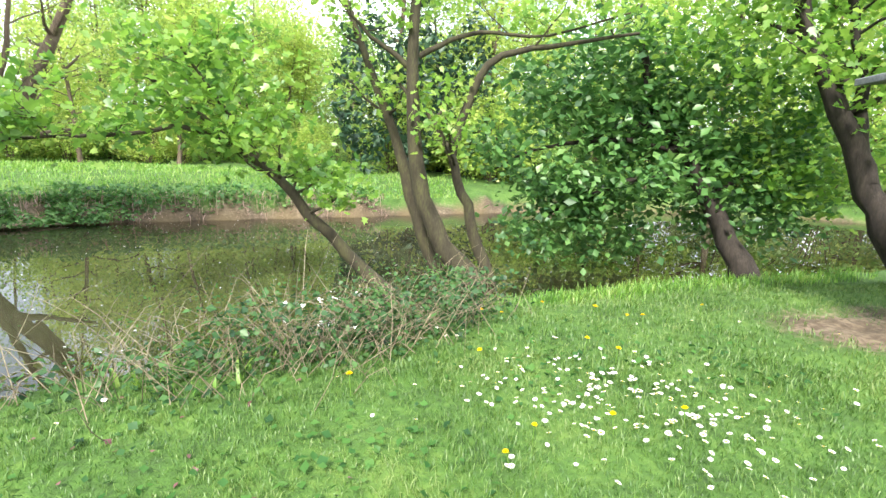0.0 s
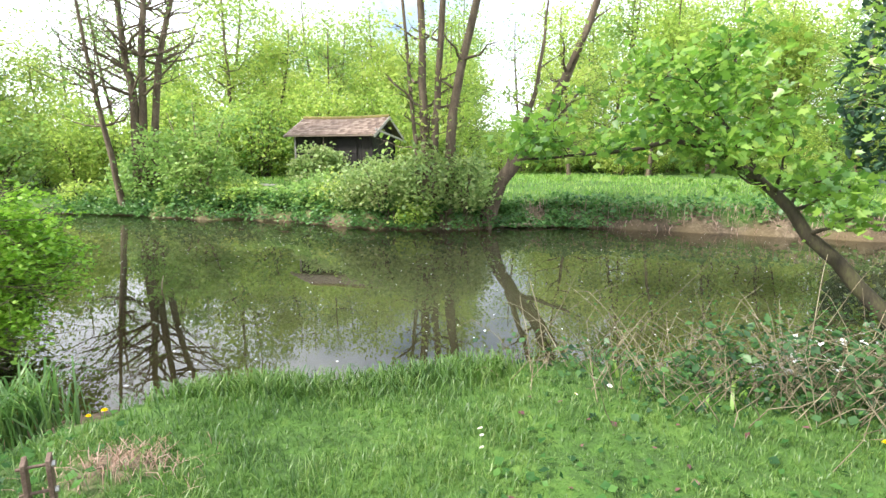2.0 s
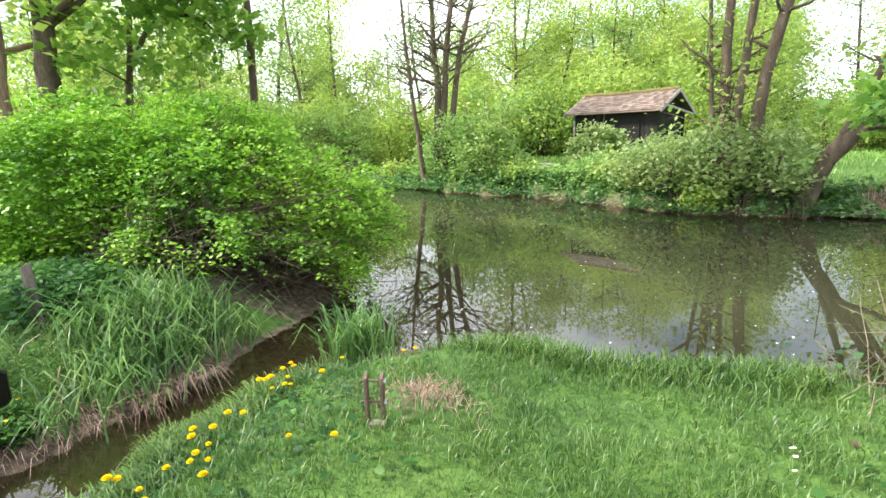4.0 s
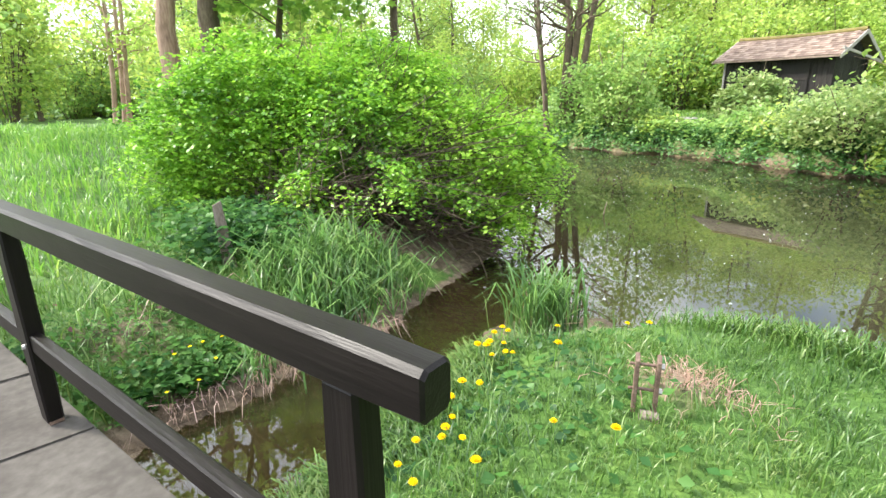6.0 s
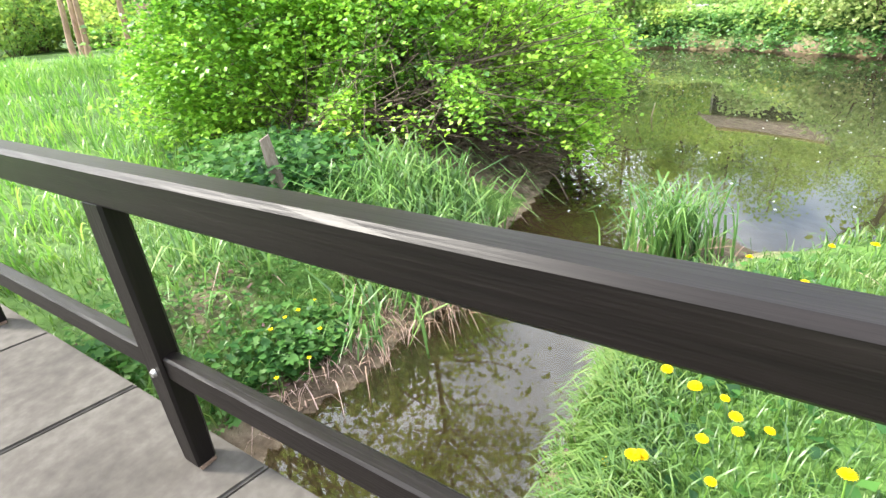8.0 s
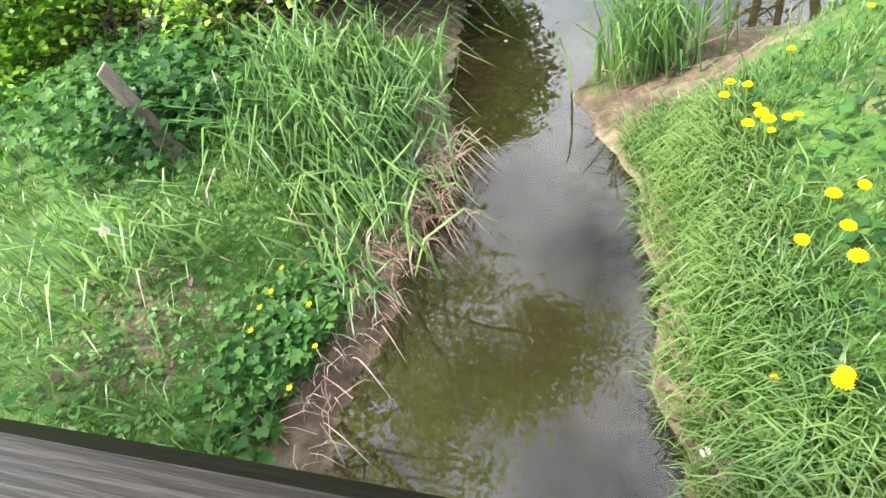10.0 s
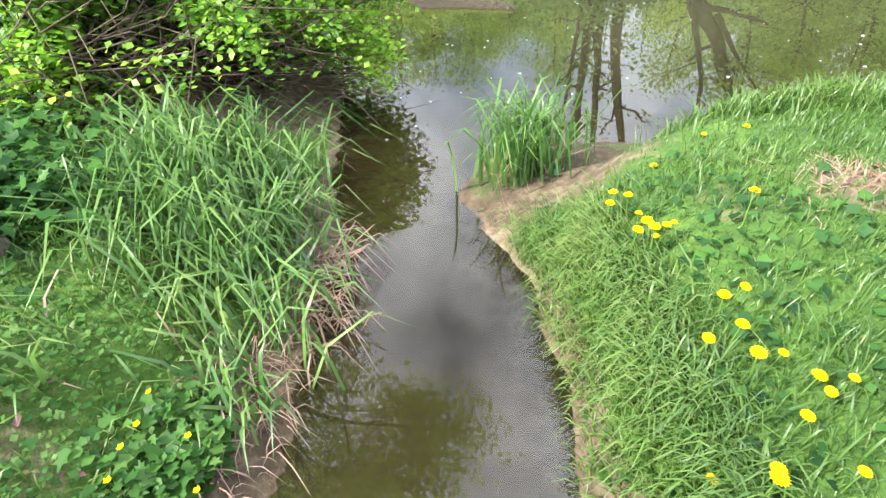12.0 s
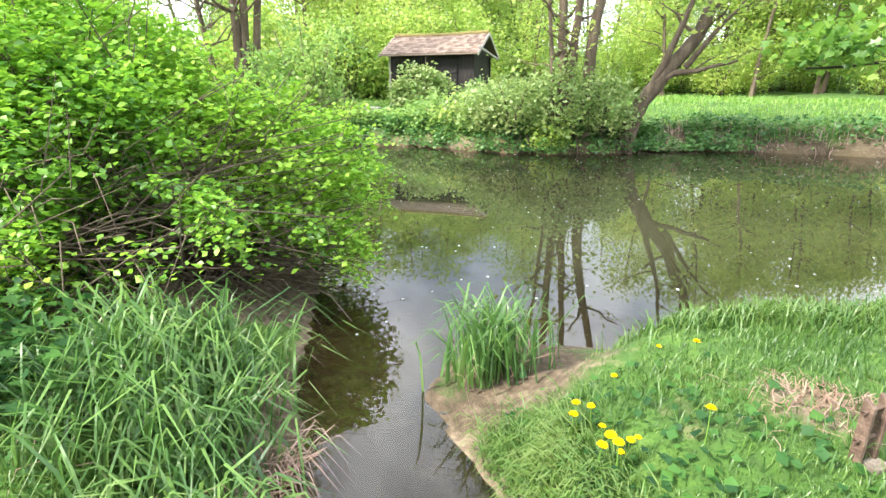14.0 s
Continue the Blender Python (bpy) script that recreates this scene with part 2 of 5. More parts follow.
def ground_material():
    m, n, l = material("turf_and_soil")
    at = n.new("ShaderNodeTexCoord")
    soil = n.new("ShaderNodeAttribute")
    soil.attribute_name = "soil"
    a, b, c = (n.new("ShaderNodeTexNoise") for _ in range(3))
    for q, s in ((a, 1.3), (b, 14.0), (c, 60.0)):
        q.inputs["Scale"].default_value, q.inputs["Detail"].default_value = s, 5
        l.new(at.outputs["Object"], q.inputs["Vector"])
    mixab = n.new("ShaderNodeMath")
    mixab.operation = "MULTIPLY_ADD"
    mixab.inputs[1].default_value = 0.5
    half = n.new("ShaderNodeMath")
    half.operation = "MULTIPLY"
    half.inputs[1].default_value = 0.5
    l.new(b.outputs["Fac"], half.inputs[0])
    l.new(a.outputs["Fac"], mixab.inputs[0])
    l.new(half.outputs[0], mixab.inputs[2])
    green = ramp_node(n, [(0.32, (0.025, 0.058, 0.009)), (0.5, (0.05, 0.115, 0.015)), (0.66, (0.1, 0.175, 0.03))])
    brown = ramp_node(n, [(0.34, (0.035, 0.023, 0.014)), (0.5, (0.1, 0.072, 0.046)), (0.66, (0.23, 0.18, 0.125))])
    l.new(mixab.outputs[0], green.inputs["Fac"])
    l.new(mixab.outputs[0], brown.inputs["Fac"])
    edge = n.new("ShaderNodeMath")
    edge.operation = "MULTIPLY_ADD"
    edge.inputs[1].default_value, edge.inputs[2].default_value = 0.7, -0.35
    l.new(b.outputs["Fac"], edge.inputs[0])
    sumn = n.new("ShaderNodeMath")
    sumn.operation = "ADD"
    sumn.use_clamp = True
    l.new(edge.outputs[0], sumn.inputs[0])
    l.new(soil.outputs["Fac"], sumn.inputs[1])
    sharp = ramp_node(n, [(0.35, (0, 0, 0)), (0.65, (1, 1, 1))])
    l.new(sumn.outputs[0], sharp.inputs["Fac"])
    mx = n.new("ShaderNodeMix")
    mx.data_type = "RGBA"
    l.new(sharp.outputs["Color"], mx.inputs[0])
    l.new(green.outputs["Color"], mx.inputs[6])
    l.new(brown.outputs["Color"], mx.inputs[7])
    p, bump, o = n.new("ShaderNodeBsdfPrincipled"), n.new("ShaderNodeBump"), n.new("ShaderNodeOutputMaterial")
    p.inputs["Roughness"].default_value = 0.95
    bump.inputs["Strength"].default_value, bump.inputs["Distance"].default_value = 0.35, 0.015
    mud = n.new("ShaderNodeAttribute")
    smooth = n.new("ShaderNodeMath")
    smooth.operation = "MULTIPLY_ADD"
    smooth.inputs[1].default_value, smooth.inputs[2].default_value = -0.9, 0.9
    l.new(mud.outputs["Fac"], smooth.inputs[0])
    l.new(smooth.outputs[0], bump.inputs["Strength"])
    l.new(c.outputs["Fac"], bump.inputs["Height"])
    mud.attribute_name = "mud"
    mm = n.new("ShaderNodeMix")
    mm.data_type = "RGBA"
    mm.inputs[7].default_value = (0.11, 0.08, 0.034, 1)
    l.new(mud.outputs["Fac"], mm.inputs[0])
    l.new(mx.outputs[2], mm.inputs[6])
    l.new(mm.outputs[2], p.inputs["Base Color"])
    l.new(bump.outputs["Normal"], p.inputs["Normal"])
    l.new(p.outputs[0], o.inputs["Surface"])
    return m


def water_material():
    m, n, l = material("still_murky_water")
    at = n.new("ShaderNodeTexCoord")
    a = n.new("ShaderNodeTexNoise")
    a.inputs["Scale"].default_value, a.inputs["Detail"].default_value = 1.2, 2
    b = n.new("ShaderNodeTexNoise")
    b.inputs["Scale"].default_value, b.inputs["Detail"].default_value = 5.0, 1
    for q in (a, b):
        l.new(at.outputs["Object"], q.inputs["Vector"])
    add = n.new("ShaderNodeMath")
    add.operation = "MULTIPLY_ADD"
    add.inputs[1].default_value = 0.06
    l.new(b.outputs["Fac"], add.inputs[0])
    l.new(a.outputs["Fac"], add.inputs[2])
    bump = n.new("ShaderNodeBump")
    bump.inputs["Strength"].default_value, bump.inputs["Distance"].default_value = 0.05, 0.02
    l.new(add.outputs[0], bump.inputs["Height"])
    fres = n.new("ShaderNodeFresnel")
    fres.inputs["IOR"].default_value = 1.78
    gloss, clear, murk = n.new("ShaderNodeBsdfGlossy"), n.new("ShaderNodeBsdfTransparent"), n.new("ShaderNodeBsdfDiffuse")
    gloss.inputs["Roughness"].default_value = 0.008
    clear.inputs["Color"].default_value = (0.82, 0.74, 0.56, 1)
    murk.inputs["Color"].default_value = (0.062, 0.066, 0.035, 1)
    body, top, o = n.new("ShaderNodeMixShader"), n.new("ShaderNodeMixShader"), n.new("ShaderNodeOutputMaterial")
    deep = n.new("ShaderNodeAttribute")
    deep.attribute_name = "deep"
    l.new(deep.outputs["Fac"], body.inputs[0])
    l.new(bump.outputs["Normal"], gloss.inputs["Normal"])
    l.new(bump.outputs["Normal"], fres.inputs["Normal"])
    l.new(clear.outputs[0], body.inputs[1])
    l.new(murk.outputs[0], body.inputs[2])
    l.new(fres.outputs[0], top.inputs[0])
    l.new(body.outputs[0], top.inputs[1])
    l.new(gloss.outputs[0], top.inputs[2])
    l.new(top.outputs[0], o.inputs["Surface"])
    return m


GROUND, WATER = ground_material(), water_material()

# ---- mesh tools ----
RNG = np.random.default_rng(7)


def tri_mesh(name, verts, tris, smooth=False):
    me = bpy.data.meshes.new(name)
    verts, tris = np.asarray(verts, np.float32), np.asarray(tris, np.int32)
    me.vertices.add(len(verts))
    me.vertices.foreach_set("co", verts.ravel())
    me.loops.add(tris.size)
    me.loops.foreach_set("vertex_index", tris.ravel())
    me.polygons.add(len(tris))
    me.polygons.foreach_set("loop_start", np.arange(0, tris.size, 3, dtype=np.int32))
    me.polygons.foreach_set("loop_total", np.full(len(tris), 3, np.int32))
    if smooth:
        me.polygons.foreach_set("use_smooth", np.ones(len(tris), bool))
    me.update(calc_edges=True)
    return me


def part(name, data, mat, parent=None, label=""):
    """Links a mesh or bmesh as one object, under a thing or a part."""
    if isinstance(data, bmesh.types.BMesh):
        me = bpy.data.meshes.new(name)
        data.to_mesh(me)
        data.free()
        data = me
    if mat is not None and not data.materials:
        data.materials.append(mat)
    ob = new(name, data)
    if parent is not None:
        ob.parent = parent
    return tagged(ob, label)


def thing(name, at, label, category, group="", kind="", rz=0.0):
    ob = new(name)
    ob.matrix_basis = pose(*at, 0, 0, rz)
    return tagged(ob, label, category, group, kind)


def box(w, d, h, bevel=0.0, at=(0, 0, 0), bm=None, turn=None):
    """A bevelled block centred on at."""
    bm = bm or bmesh.new()
    made = bmesh.ops.create_cube(bm, size=1.0)["verts"]
    m = Matrix.Translation(at) @ (turn or Matrix()) @ Matrix.Diagonal((w, d, h, 1))
    bmesh.ops.transform(bm, matrix=m, verts=made)
    if bevel:
        edges = list({e for v in made for e in v.link_edges})
        bmesh.ops.bevel(bm, geom=edges, offset=bevel, segments=2, affect="EDGES", profile=0.5)
    return bm


def tube(points, radii, sides=7, wobble=0.0):
    """Vertices and triangles of a tapered limb along points."""
    pts, radii = np.asarray(points, float), np.asarray(radii, float)
    n = len(pts)
    way = np.gradient(pts, axis=0)
    way /= np.linalg.norm(way, axis=1)[:, None] + 1e-9
    ref = np.array([0.31, 0.95, 0.1])
    a = np.cross(way, ref)
    a /= np.linalg.norm(a, axis=1)[:, None] + 1e-9
    b = np.cross(way, a)
    ang = np.arange(sides) * 2 * math.pi / sides
    rr = radii[:, None] * (1 + wobble * RNG.normal(size=(n, sides)))
    v = pts[:, None] + rr[..., None] * (a[:, None] * np.cos(ang)[None, :, None] + b[:, None] * np.sin(ang)[None, :, None])
    i, j = np.meshgrid(np.arange(n - 1), np.arange(sides), indexing="ij")
    k = (j + 1) % sides
    p, q, r, s = i * sides + j, i * sides + k, (i + 1) * sides + k, (i + 1) * sides + j
    t = np.concatenate([np.stack([p, q, r], -1).reshape(-1, 3), np.stack([p, r, s], -1).reshape(-1, 3)])
    return v.reshape(-1, 3), t


def join(pieces):
    vs, ts, base = [], [], 0
    for v, t in pieces:
        vs.append(v)
        ts.append(np.asarray(t) + base)
        base += len(v)
    return np.concatenate(vs), np.concatenate(ts)


def smooth_line(ctrl, n):
    """A Catmull-Rom line through a few control points."""
    c = np.asarray(ctrl, float)
    c = np.vstack([2 * c[0] - c[1], c, 2 * c[-1] - c[-2]])
    out_pts = []
    for u in np.linspace(0, len(c) - 3 - 1e-6, n):
        i, f = int(u), u - int(u)
        p0, p1, p2, p3 = c[i : i + 4]
        out_pts.append(0.5 * (2 * p1 + (p2 - p0) * f + (2 * p0 - 5 * p1 + 4 * p2 - p3) * f**2 + (3 * p1 - p0 - 3 * p2 + p3) * f**3))
    return np.array(out_pts)


def unit(v):
    return v / (np.linalg.norm(v, axis=-1, keepdims=True) + 1e-9)


def leaf_mesh(centres, size, up=0.5, long=1.5, spread=0.35, lobes=False, droop=0.0):
    """Leaves at the centres: each a folded rhomb, or a five-pointed leaf."""
    c = np.asarray(centres, float)
    n = len(c)
    s = size * RNG.uniform(1 - spread, 1 + spread, n)
    nrm = RNG.normal(size=(n, 3))
    nrm[:, 2] = np.abs(nrm[:, 2]) + up
    nrm = unit(nrm)
    a = unit(np.cross(nrm, RNG.normal(size=(n, 3))))
    a[:, 2] -= droop
    a = unit(a)
    b = unit(np.cross(nrm, a))
    nrm = np.cross(a, b)
    s = s[:, None]
    if lobes:
        ring = [(-0.5, 0, 0), (-0.3, 0.42, 0.06), (0.02, 0.25, 0.0), (0.3, 0.46, 0.04), (0.3, 0.17, 0.0), (0.75, 0, -0.06), (0.3, -0.17, 0.0), (0.3, -0.46, 0.04), (0.02, -0.25, 0), (-0.3, -0.42, 0.06)]
        v = np.stack([c + s * (a * x + b * y + nrm * z) for x, y, z in ring], 1)
        f = [(0, 1, 2), (0, 2, 4), (2, 3, 4), (0, 4, 5), (0, 5, 6), (0, 6, 8), (6, 7, 8), (0, 8, 9)]
    else:
        w = s / long
        v = np.stack([c - a * s * 0.5, c + b * w * 0.5 + nrm * s * 0.07 + a * s * 0.05, c + a * s * 0.5 - nrm * s * 0.06, c - b * w * 0.5 + nrm * s * 0.07 + a * s * 0.05], 1)
        f = [(0, 1, 2), (0, 2, 3)]
    k = v.shape[1]
    t = (np.arange(n)[:, None, None] * k + np.array(f)[None]).reshape(-1, 3)
    return v.reshape(-1, 3), t


def blade_mesh(base, height, width, lean, droop=0.35, way=None):
    """Grass or reed blades: tapered strips that arch over."""
    base = np.asarray(base, float)
    n = len(base)
    h, w = np.broadcast_to(height, n)[:, None], np.broadcast_to(width, n)[:, None]
    ang = RNG.uniform(0, 2 * math.pi, n) if way is None else way
    d = np.stack([np.cos(ang), np.sin(ang), np.zeros(n)], 1)
    side = np.stack([-d[:, 1], d[:, 0], np.zeros(n)], 1)
    tw = RNG.uniform(-0.9, 0.9, n)[:, None]
    side = unit(side + d * tw)
    k = (RNG.uniform(0.2, 1.0, n) * lean)[:, None]
    up = np.array([0, 0, 1.0])
    m1 = base + h * (up * 0.5 + d * k * 0.22)
    m2 = base + h * (up * (0.85 - droop * 0.15) + d * k * 0.6)
    tip = base + h * (up * (1.0 - droop * k * 0.9) + d * k * 1.05)
    v = np.stack([base - side * w * 0.5, base + side * w * 0.5, m1 - side * w * 0.5, m1 + side * w * 0.5, m2 - side * w * 0.36, m2 + side * w * 0.36, tip], 1)
    f = np.array([(0, 1, 3), (0, 3, 2), (2, 3, 5), (2, 5, 4), (4, 5, 6)])
    t = (np.arange(n)[:, None, None] * 7 + f[None]).reshape(-1, 3)
    return v.reshape(-1, 3), t


# ---- the ground, one sheet with pond and brook sunk into it ----
WATER_Z = -0.5
POND = [(-6.1, -1.85), (-6.5, -1.55), (-6.4, -0.8), (-5.9, -0.4), (-5.35, 0.0), (-4.95, 0.6), (-4.75, 1.3), (-4.45, 1.9), (-3.7, 2.8), (-2.9, 3.7), (-2.5, 4.9), (-1.8, 5.9),
        (-0.5, 6.6), (1.7, 7.7), (5.1, 9.2), (9, 11.4), (13, 14.5), (14, 19), (9, 22.5), (3, 21.5), (-1.4, 19.0), (-5.0, 16.4), (-8.2, 14.4),
        (-12.2, 11.8), (-13.2, 10.4), (-13.6, 9.4), (-14.4, 7.3), (-15.9, 6.1), (-19.2, 4.9), (-21.2, 2.6), (-24, 0.6), (-26.6, -1.8), (-30, -5), (-27, -9), (-20, -6.5),
        (-14, -3.4), (-10.4, -1.9), (-8.6, -1.6), (-7.8, -2.0), (-6.9, -2.38)]
BROOK = [(-6.9, -2.38), (-5.95, -2.72), (-5.35, -3.13), (-4.84, -3.43), (-3.6, -4.15), (-1, -5.7), (3, -8.2), (9, -12), (9.6, -10.8), (4, -7.0), (-0.4, -4.4), (-3.2, -2.95), (-3.9, -2.62), (-4.24, -2.45),
         (-4.6, -2.26), (-5.0, -2.07), (-5.5, -1.92), (-6.1, -1.85), (-6.5, -1.7)]


def signed(px, py, ring):
    """Distance to the ring, negative inside."""
    r = np.asarray(ring, float)
    dist, inside = np.full(px.shape, 1e9), np.zeros(px.shape, bool)
    for (ax, ay), (bx, by) in zip(r, np.roll(r, -1, axis=0)):
        ex, ey = bx - ax, by - ay
        f = np.clip(((px - ax) * ex + (py - ay) * ey) / (ex * ex + ey * ey), 0, 1)
        dist = np.minimum(dist, np.hypot(px - ax - f * ex, py - ay - f * ey))
        if ay != by:
            inside ^= ((ay > py) != (by > py)) & (px < ex * (py - ay) / (by - ay) + ax)
    return np.where(inside, -dist, dist)


def wave(x, y, s, seed):
    """Cheap smooth unevenness, about -1 to 1."""
    r = np.random.default_rng(seed)
    z = 0
    for _ in range(5):
        a, p, k = r.uniform(0, 6.28), r.uniform(0, 6.28), r.uniform(0.6, 1.7) / s
        z = z + np.sin((x * math.cos(a) + y * math.sin(a)) * k * 6.28 + p)
    return z / 3.0


def shore(x, y):
    d = np.minimum(signed(x, y, POND), signed(x, y, BROOK))
    return d + 0.05 * wave(x, y, 0.9, 3) + 0.016 * wave(x, y, 0.37, 4)


def bump_at(x, y, cx, cy, r):
    return np.exp(-((x - cx) ** 2 + (y - cy) ** 2) / (r * r))


def step(v, a, b):
    f = np.clip((v - a) / (b - a), 0, 1)
    return f * f * (3 - 2 * f)


def over_there(x, y):
    """1 beyond the pond, 0 on this side."""
    return step(-0.62 * (x + 5.5) + 0.78 * (y - 5.0), 4.0, 7.5) * step(y + 0.25 * x, -6.5, -3.5)


def height(x, y, d=None):
    x, y = np.asarray(x, float), np.asarray(y, float)
    d = shore(x, y) if d is None else d
    far = over_there(x, y)
    low = bump_at(x, y, -5.95, -1.2, 0.75)
    left = step(-0.5 * (x + 4.5) - 0.86 * (y + 3.0), 0.0, 0.4)
    width = 0.22 + 1.1 * low + 0.75 * left * (1 - far) + 0.28 * far * step(x, -14.5, -13.0)
    near_top = 0.02 + 0.08 * bump_at(x, y, -4.2, -1.1, 0.5) - 0.1 * left - 0.3 * low + 0.05 * wave(x, y, 5.0, 8)
    near_top = near_top - 0.1 * step(-signed(x, y, BROOK), -0.9, -0.2) * (1 - left)
    near_top = near_top - 0.3 * step(-d, -2.4, -0.2) * step(y, 3.6, 5.6)
    top = near_top * (1 - far) + far * (0.05 + 0.55 * step(d, 0.5, 7.0) + 0.7 * step(d, 7.0, 40.0) + 0.06 * wave(x, y, 6.0, 9))
    top = top + (1 - far) * 0.62 * step(-x - 0.4 * y, 9.0, 17.0) * step(-y, 3.0, 6.0)
    bank = WATER_Z + (top - WATER_Z) * step(d, -0.02, width) + 0.02 * wave(x, y, 0.5, 5) * step(d, 0.0, 0.3) + 0.012 * wave(x, y, 0.17, 6) * step(d, 0.0, 0.06)
    bed = WATER_Z - 0.06 - 0.35 * step(-d, 0.0, 1.2) - 0.8 * step(-d, 1.0, 4.0)
    hill = 7.0 * step(np.hypot(x + 8, y), 55, 120)
    return np.where(d < 0, np.minimum(bed + 0.06 * step(d, -0.08, 0.0), bank), bank) + hill


def soil_at(x, y, d):
    s = step(-d, -0.2, -0.02) * 0.85
    s = np.maximum(s, 0.95 * step(-np.hypot((x + 8.7) / 1.5, (y + 3.4) / 2.1), -1.1, -0.8))
    s = np.maximum(s, step(-d, -0.9, -0.3) * over_there(x, y) * 0.75 * step(x, -14.5, -13.0))
    s = np.maximum(s, step(-d, -0.5, -0.25) * over_there(x, y) * 0.4)
    bank_left = step(-0.5 * (x + 4.5) - 0.86 * (y + 3.0), 0.0, 0.3) * step(x, -7.5, -6.5)
    s = np.maximum(s, bank_left * (0.7 * step(-d, -0.5, -0.15) + 0.15))
    s = np.maximum(s, 1.05 * bump_at(x, y, -5.9, -1.2, 0.62))
    s = np.maximum(s, 0.95 * bump_at(x, y, -5.72, -1.75, 0.32))
    s = np.maximum(s, 0.42 * bump_at(x, y, -4.7, -1.35, 0.3))
    s = np.maximum(s, 0.75 * bump_at(x, y, -4.42, -0.9, 0.28))
    s = np.maximum(s, 0.9 * bump_at(x, y, 1.9, 4.2, 0.9))
    s = np.maximum(s, 0.8 * bump_at(x, y, 2.8, 4.6, 1.0))
    s = np.maximum(s, 0.6 * bump_at(x, y, -5.2, -4.3, 0.55))
    return s


def axis_steps(lo, fine_lo, fine_hi, hi, fine):
    out_ = [fine_lo]
    while out_[-1] < fine_hi:
        out_.append(out_[-1] + fine)
    g = fine
    while out_[-1] < hi:
        g *= 1.13
        out_.append(out_[-1] + g)
    g, down = fine, [fine_lo]
    while down[-1] > lo:
        g *= 1.13
        down.append(down[-1] - g)
    return np.array(down[:0:-1] + out_)


gx, gy = axis_steps(-420, -7.6, 2.0, 420, 0.055), axis_steps(-420, -5.0, 6.5, 420, 0.055)
GX, GY = np.meshgrid(gx, gy, indexing="ij")
GD = shore(GX, GY)
GZ = height(GX, GY, GD)
nx, ny = GX.shape
ii, jj = np.meshgrid(np.arange(nx - 1), np.arange(ny - 1), indexing="ij")
c00 = (ii * ny + jj).ravel()
ground_tris = np.concatenate([np.stack([c00, c00 + ny, c00 + ny + 1], 1), np.stack([c00, c00 + ny + 1, c00 + 1], 1)])
ground_me = tri_mesh("ground", np.stack([GX, GY, GZ], -1).reshape(-1, 3), ground_tris, True)
attr = ground_me.attributes.new("soil", "FLOAT", "POINT")
attr.data.foreach_set("value", soil_at(GX, GY, GD).astype(np.float32).ravel())
mud_attr = ground_me.attributes.new("mud", "FLOAT", "POINT")
mud_attr.data.foreach_set("value", (0.92 * step(-GD, 0.03, 0.3)).astype(np.float32).ravel())
ground = tagged(part("ground", ground_me, GROUND), "grassy ground with bare soil along the banks", "ground", kind="structure")

wax, way_ = axis_steps(-45, -9, 1, 40, 0.3), axis_steps(-16, -5, 7, 36, 0.3)
wx, wy = np.meshgrid(wax, way_, indexing="ij")
wn, wm = wx.shape
w00 = (np.arange(wn - 1)[:, None] * wm + np.arange(wm - 1)[None]).ravel()
water_me = tri_mesh("water", np.stack([wx, wy, np.full(wx.shape, WATER_Z)], -1).reshape(-1, 3), np.concatenate([np.stack([w00, w00 + wm, w00 + wm + 1], 1), np.stack([w00, w00 + wm + 1, w00 + 1], 1)]))
deep_attr = water_me.attributes.new("deep", "FLOAT", "POINT")
deep_attr.data.foreach_set("value", (0.1 + 0.6 * step(-signed(wx, wy, POND), 0.2, 3.5)).astype(np.float32).ravel())
water = tagged(part("water", water_me, WATER), "still murky olive pond and brook water", "water", kind="structure")


def on_ground(xy):
    xy = np.asarray(xy, float)
    return np.column_stack([xy, height(xy[:, 0], xy[:, 1])])


def gz(x, y):
    return float(height(np.array([x]), np.array([y]))[0])


# ---- the footbridge ----
DECK_Z = 0.13
RAIL_AT, ALONG, OUT = Vector((-2.8106, -1.8596, 0)), Vector((-0.5151, -0.8571, 0)), Vector((-0.8571, 0.5151, 0))
RAIL_YAW = math.degrees(math.atan2(ALONG.y, ALONG.x))


def bridge_point(s, w, z):
    p = RAIL_AT + ALONG * s + OUT * w
    return (p.x, p.y, z)


def rail_beam(length, w, h, seed, cut=0.006):
    """A timber with softened, slightly uneven edges, lying along x from 0."""
    r = random.Random(seed)
    bm = bmesh.new()
    n = max(4, int(length / 0.12))
    prof = [(-w / 2 + cut, -h / 2), (w / 2 - cut, -h / 2), (w / 2, -h / 2 + cut), (w / 2, h / 2 - cut), (w / 2 - cut, h / 2), (0, h / 2 + 0.0004), (-w / 2 + cut, h / 2), (-w / 2, h / 2 - cut), (-w / 2, -h / 2 + cut)]
    rings = []
    for i in range(n + 1):
        k = 0.93 if i in (0, n) else 1.0
        dx = (0.008 if i == 0 else -0.008 if i == n else 0)
        rings.append([bm.verts.new((length * i / n, y * k + r.uniform(-0.0006, 0.0006), z * k + r.uniform(-0.0005, 0.0005))) for y, z in prof])
        if i in (0, n):
            inner = [bm.verts.new((length * i / n + (-0.006 if i == 0 else 0.006), y * 0.8, z * 0.8)) for y, z in prof]
            if i == 0:
                start = inner
            else:
                end = inner
    for a, b in zip([start] + rings, rings + [end]):
        for j in range(len(prof)):
            bm.faces.new((a[j], a[(j + 1) % len(prof)], b[(j + 1) % len(prof)], b[j]))
    bm.faces.new(start[::-1])
    bm.faces.new(end)
    bmesh.ops.recalc_face_normals(bm, faces=bm.faces)
    return bm


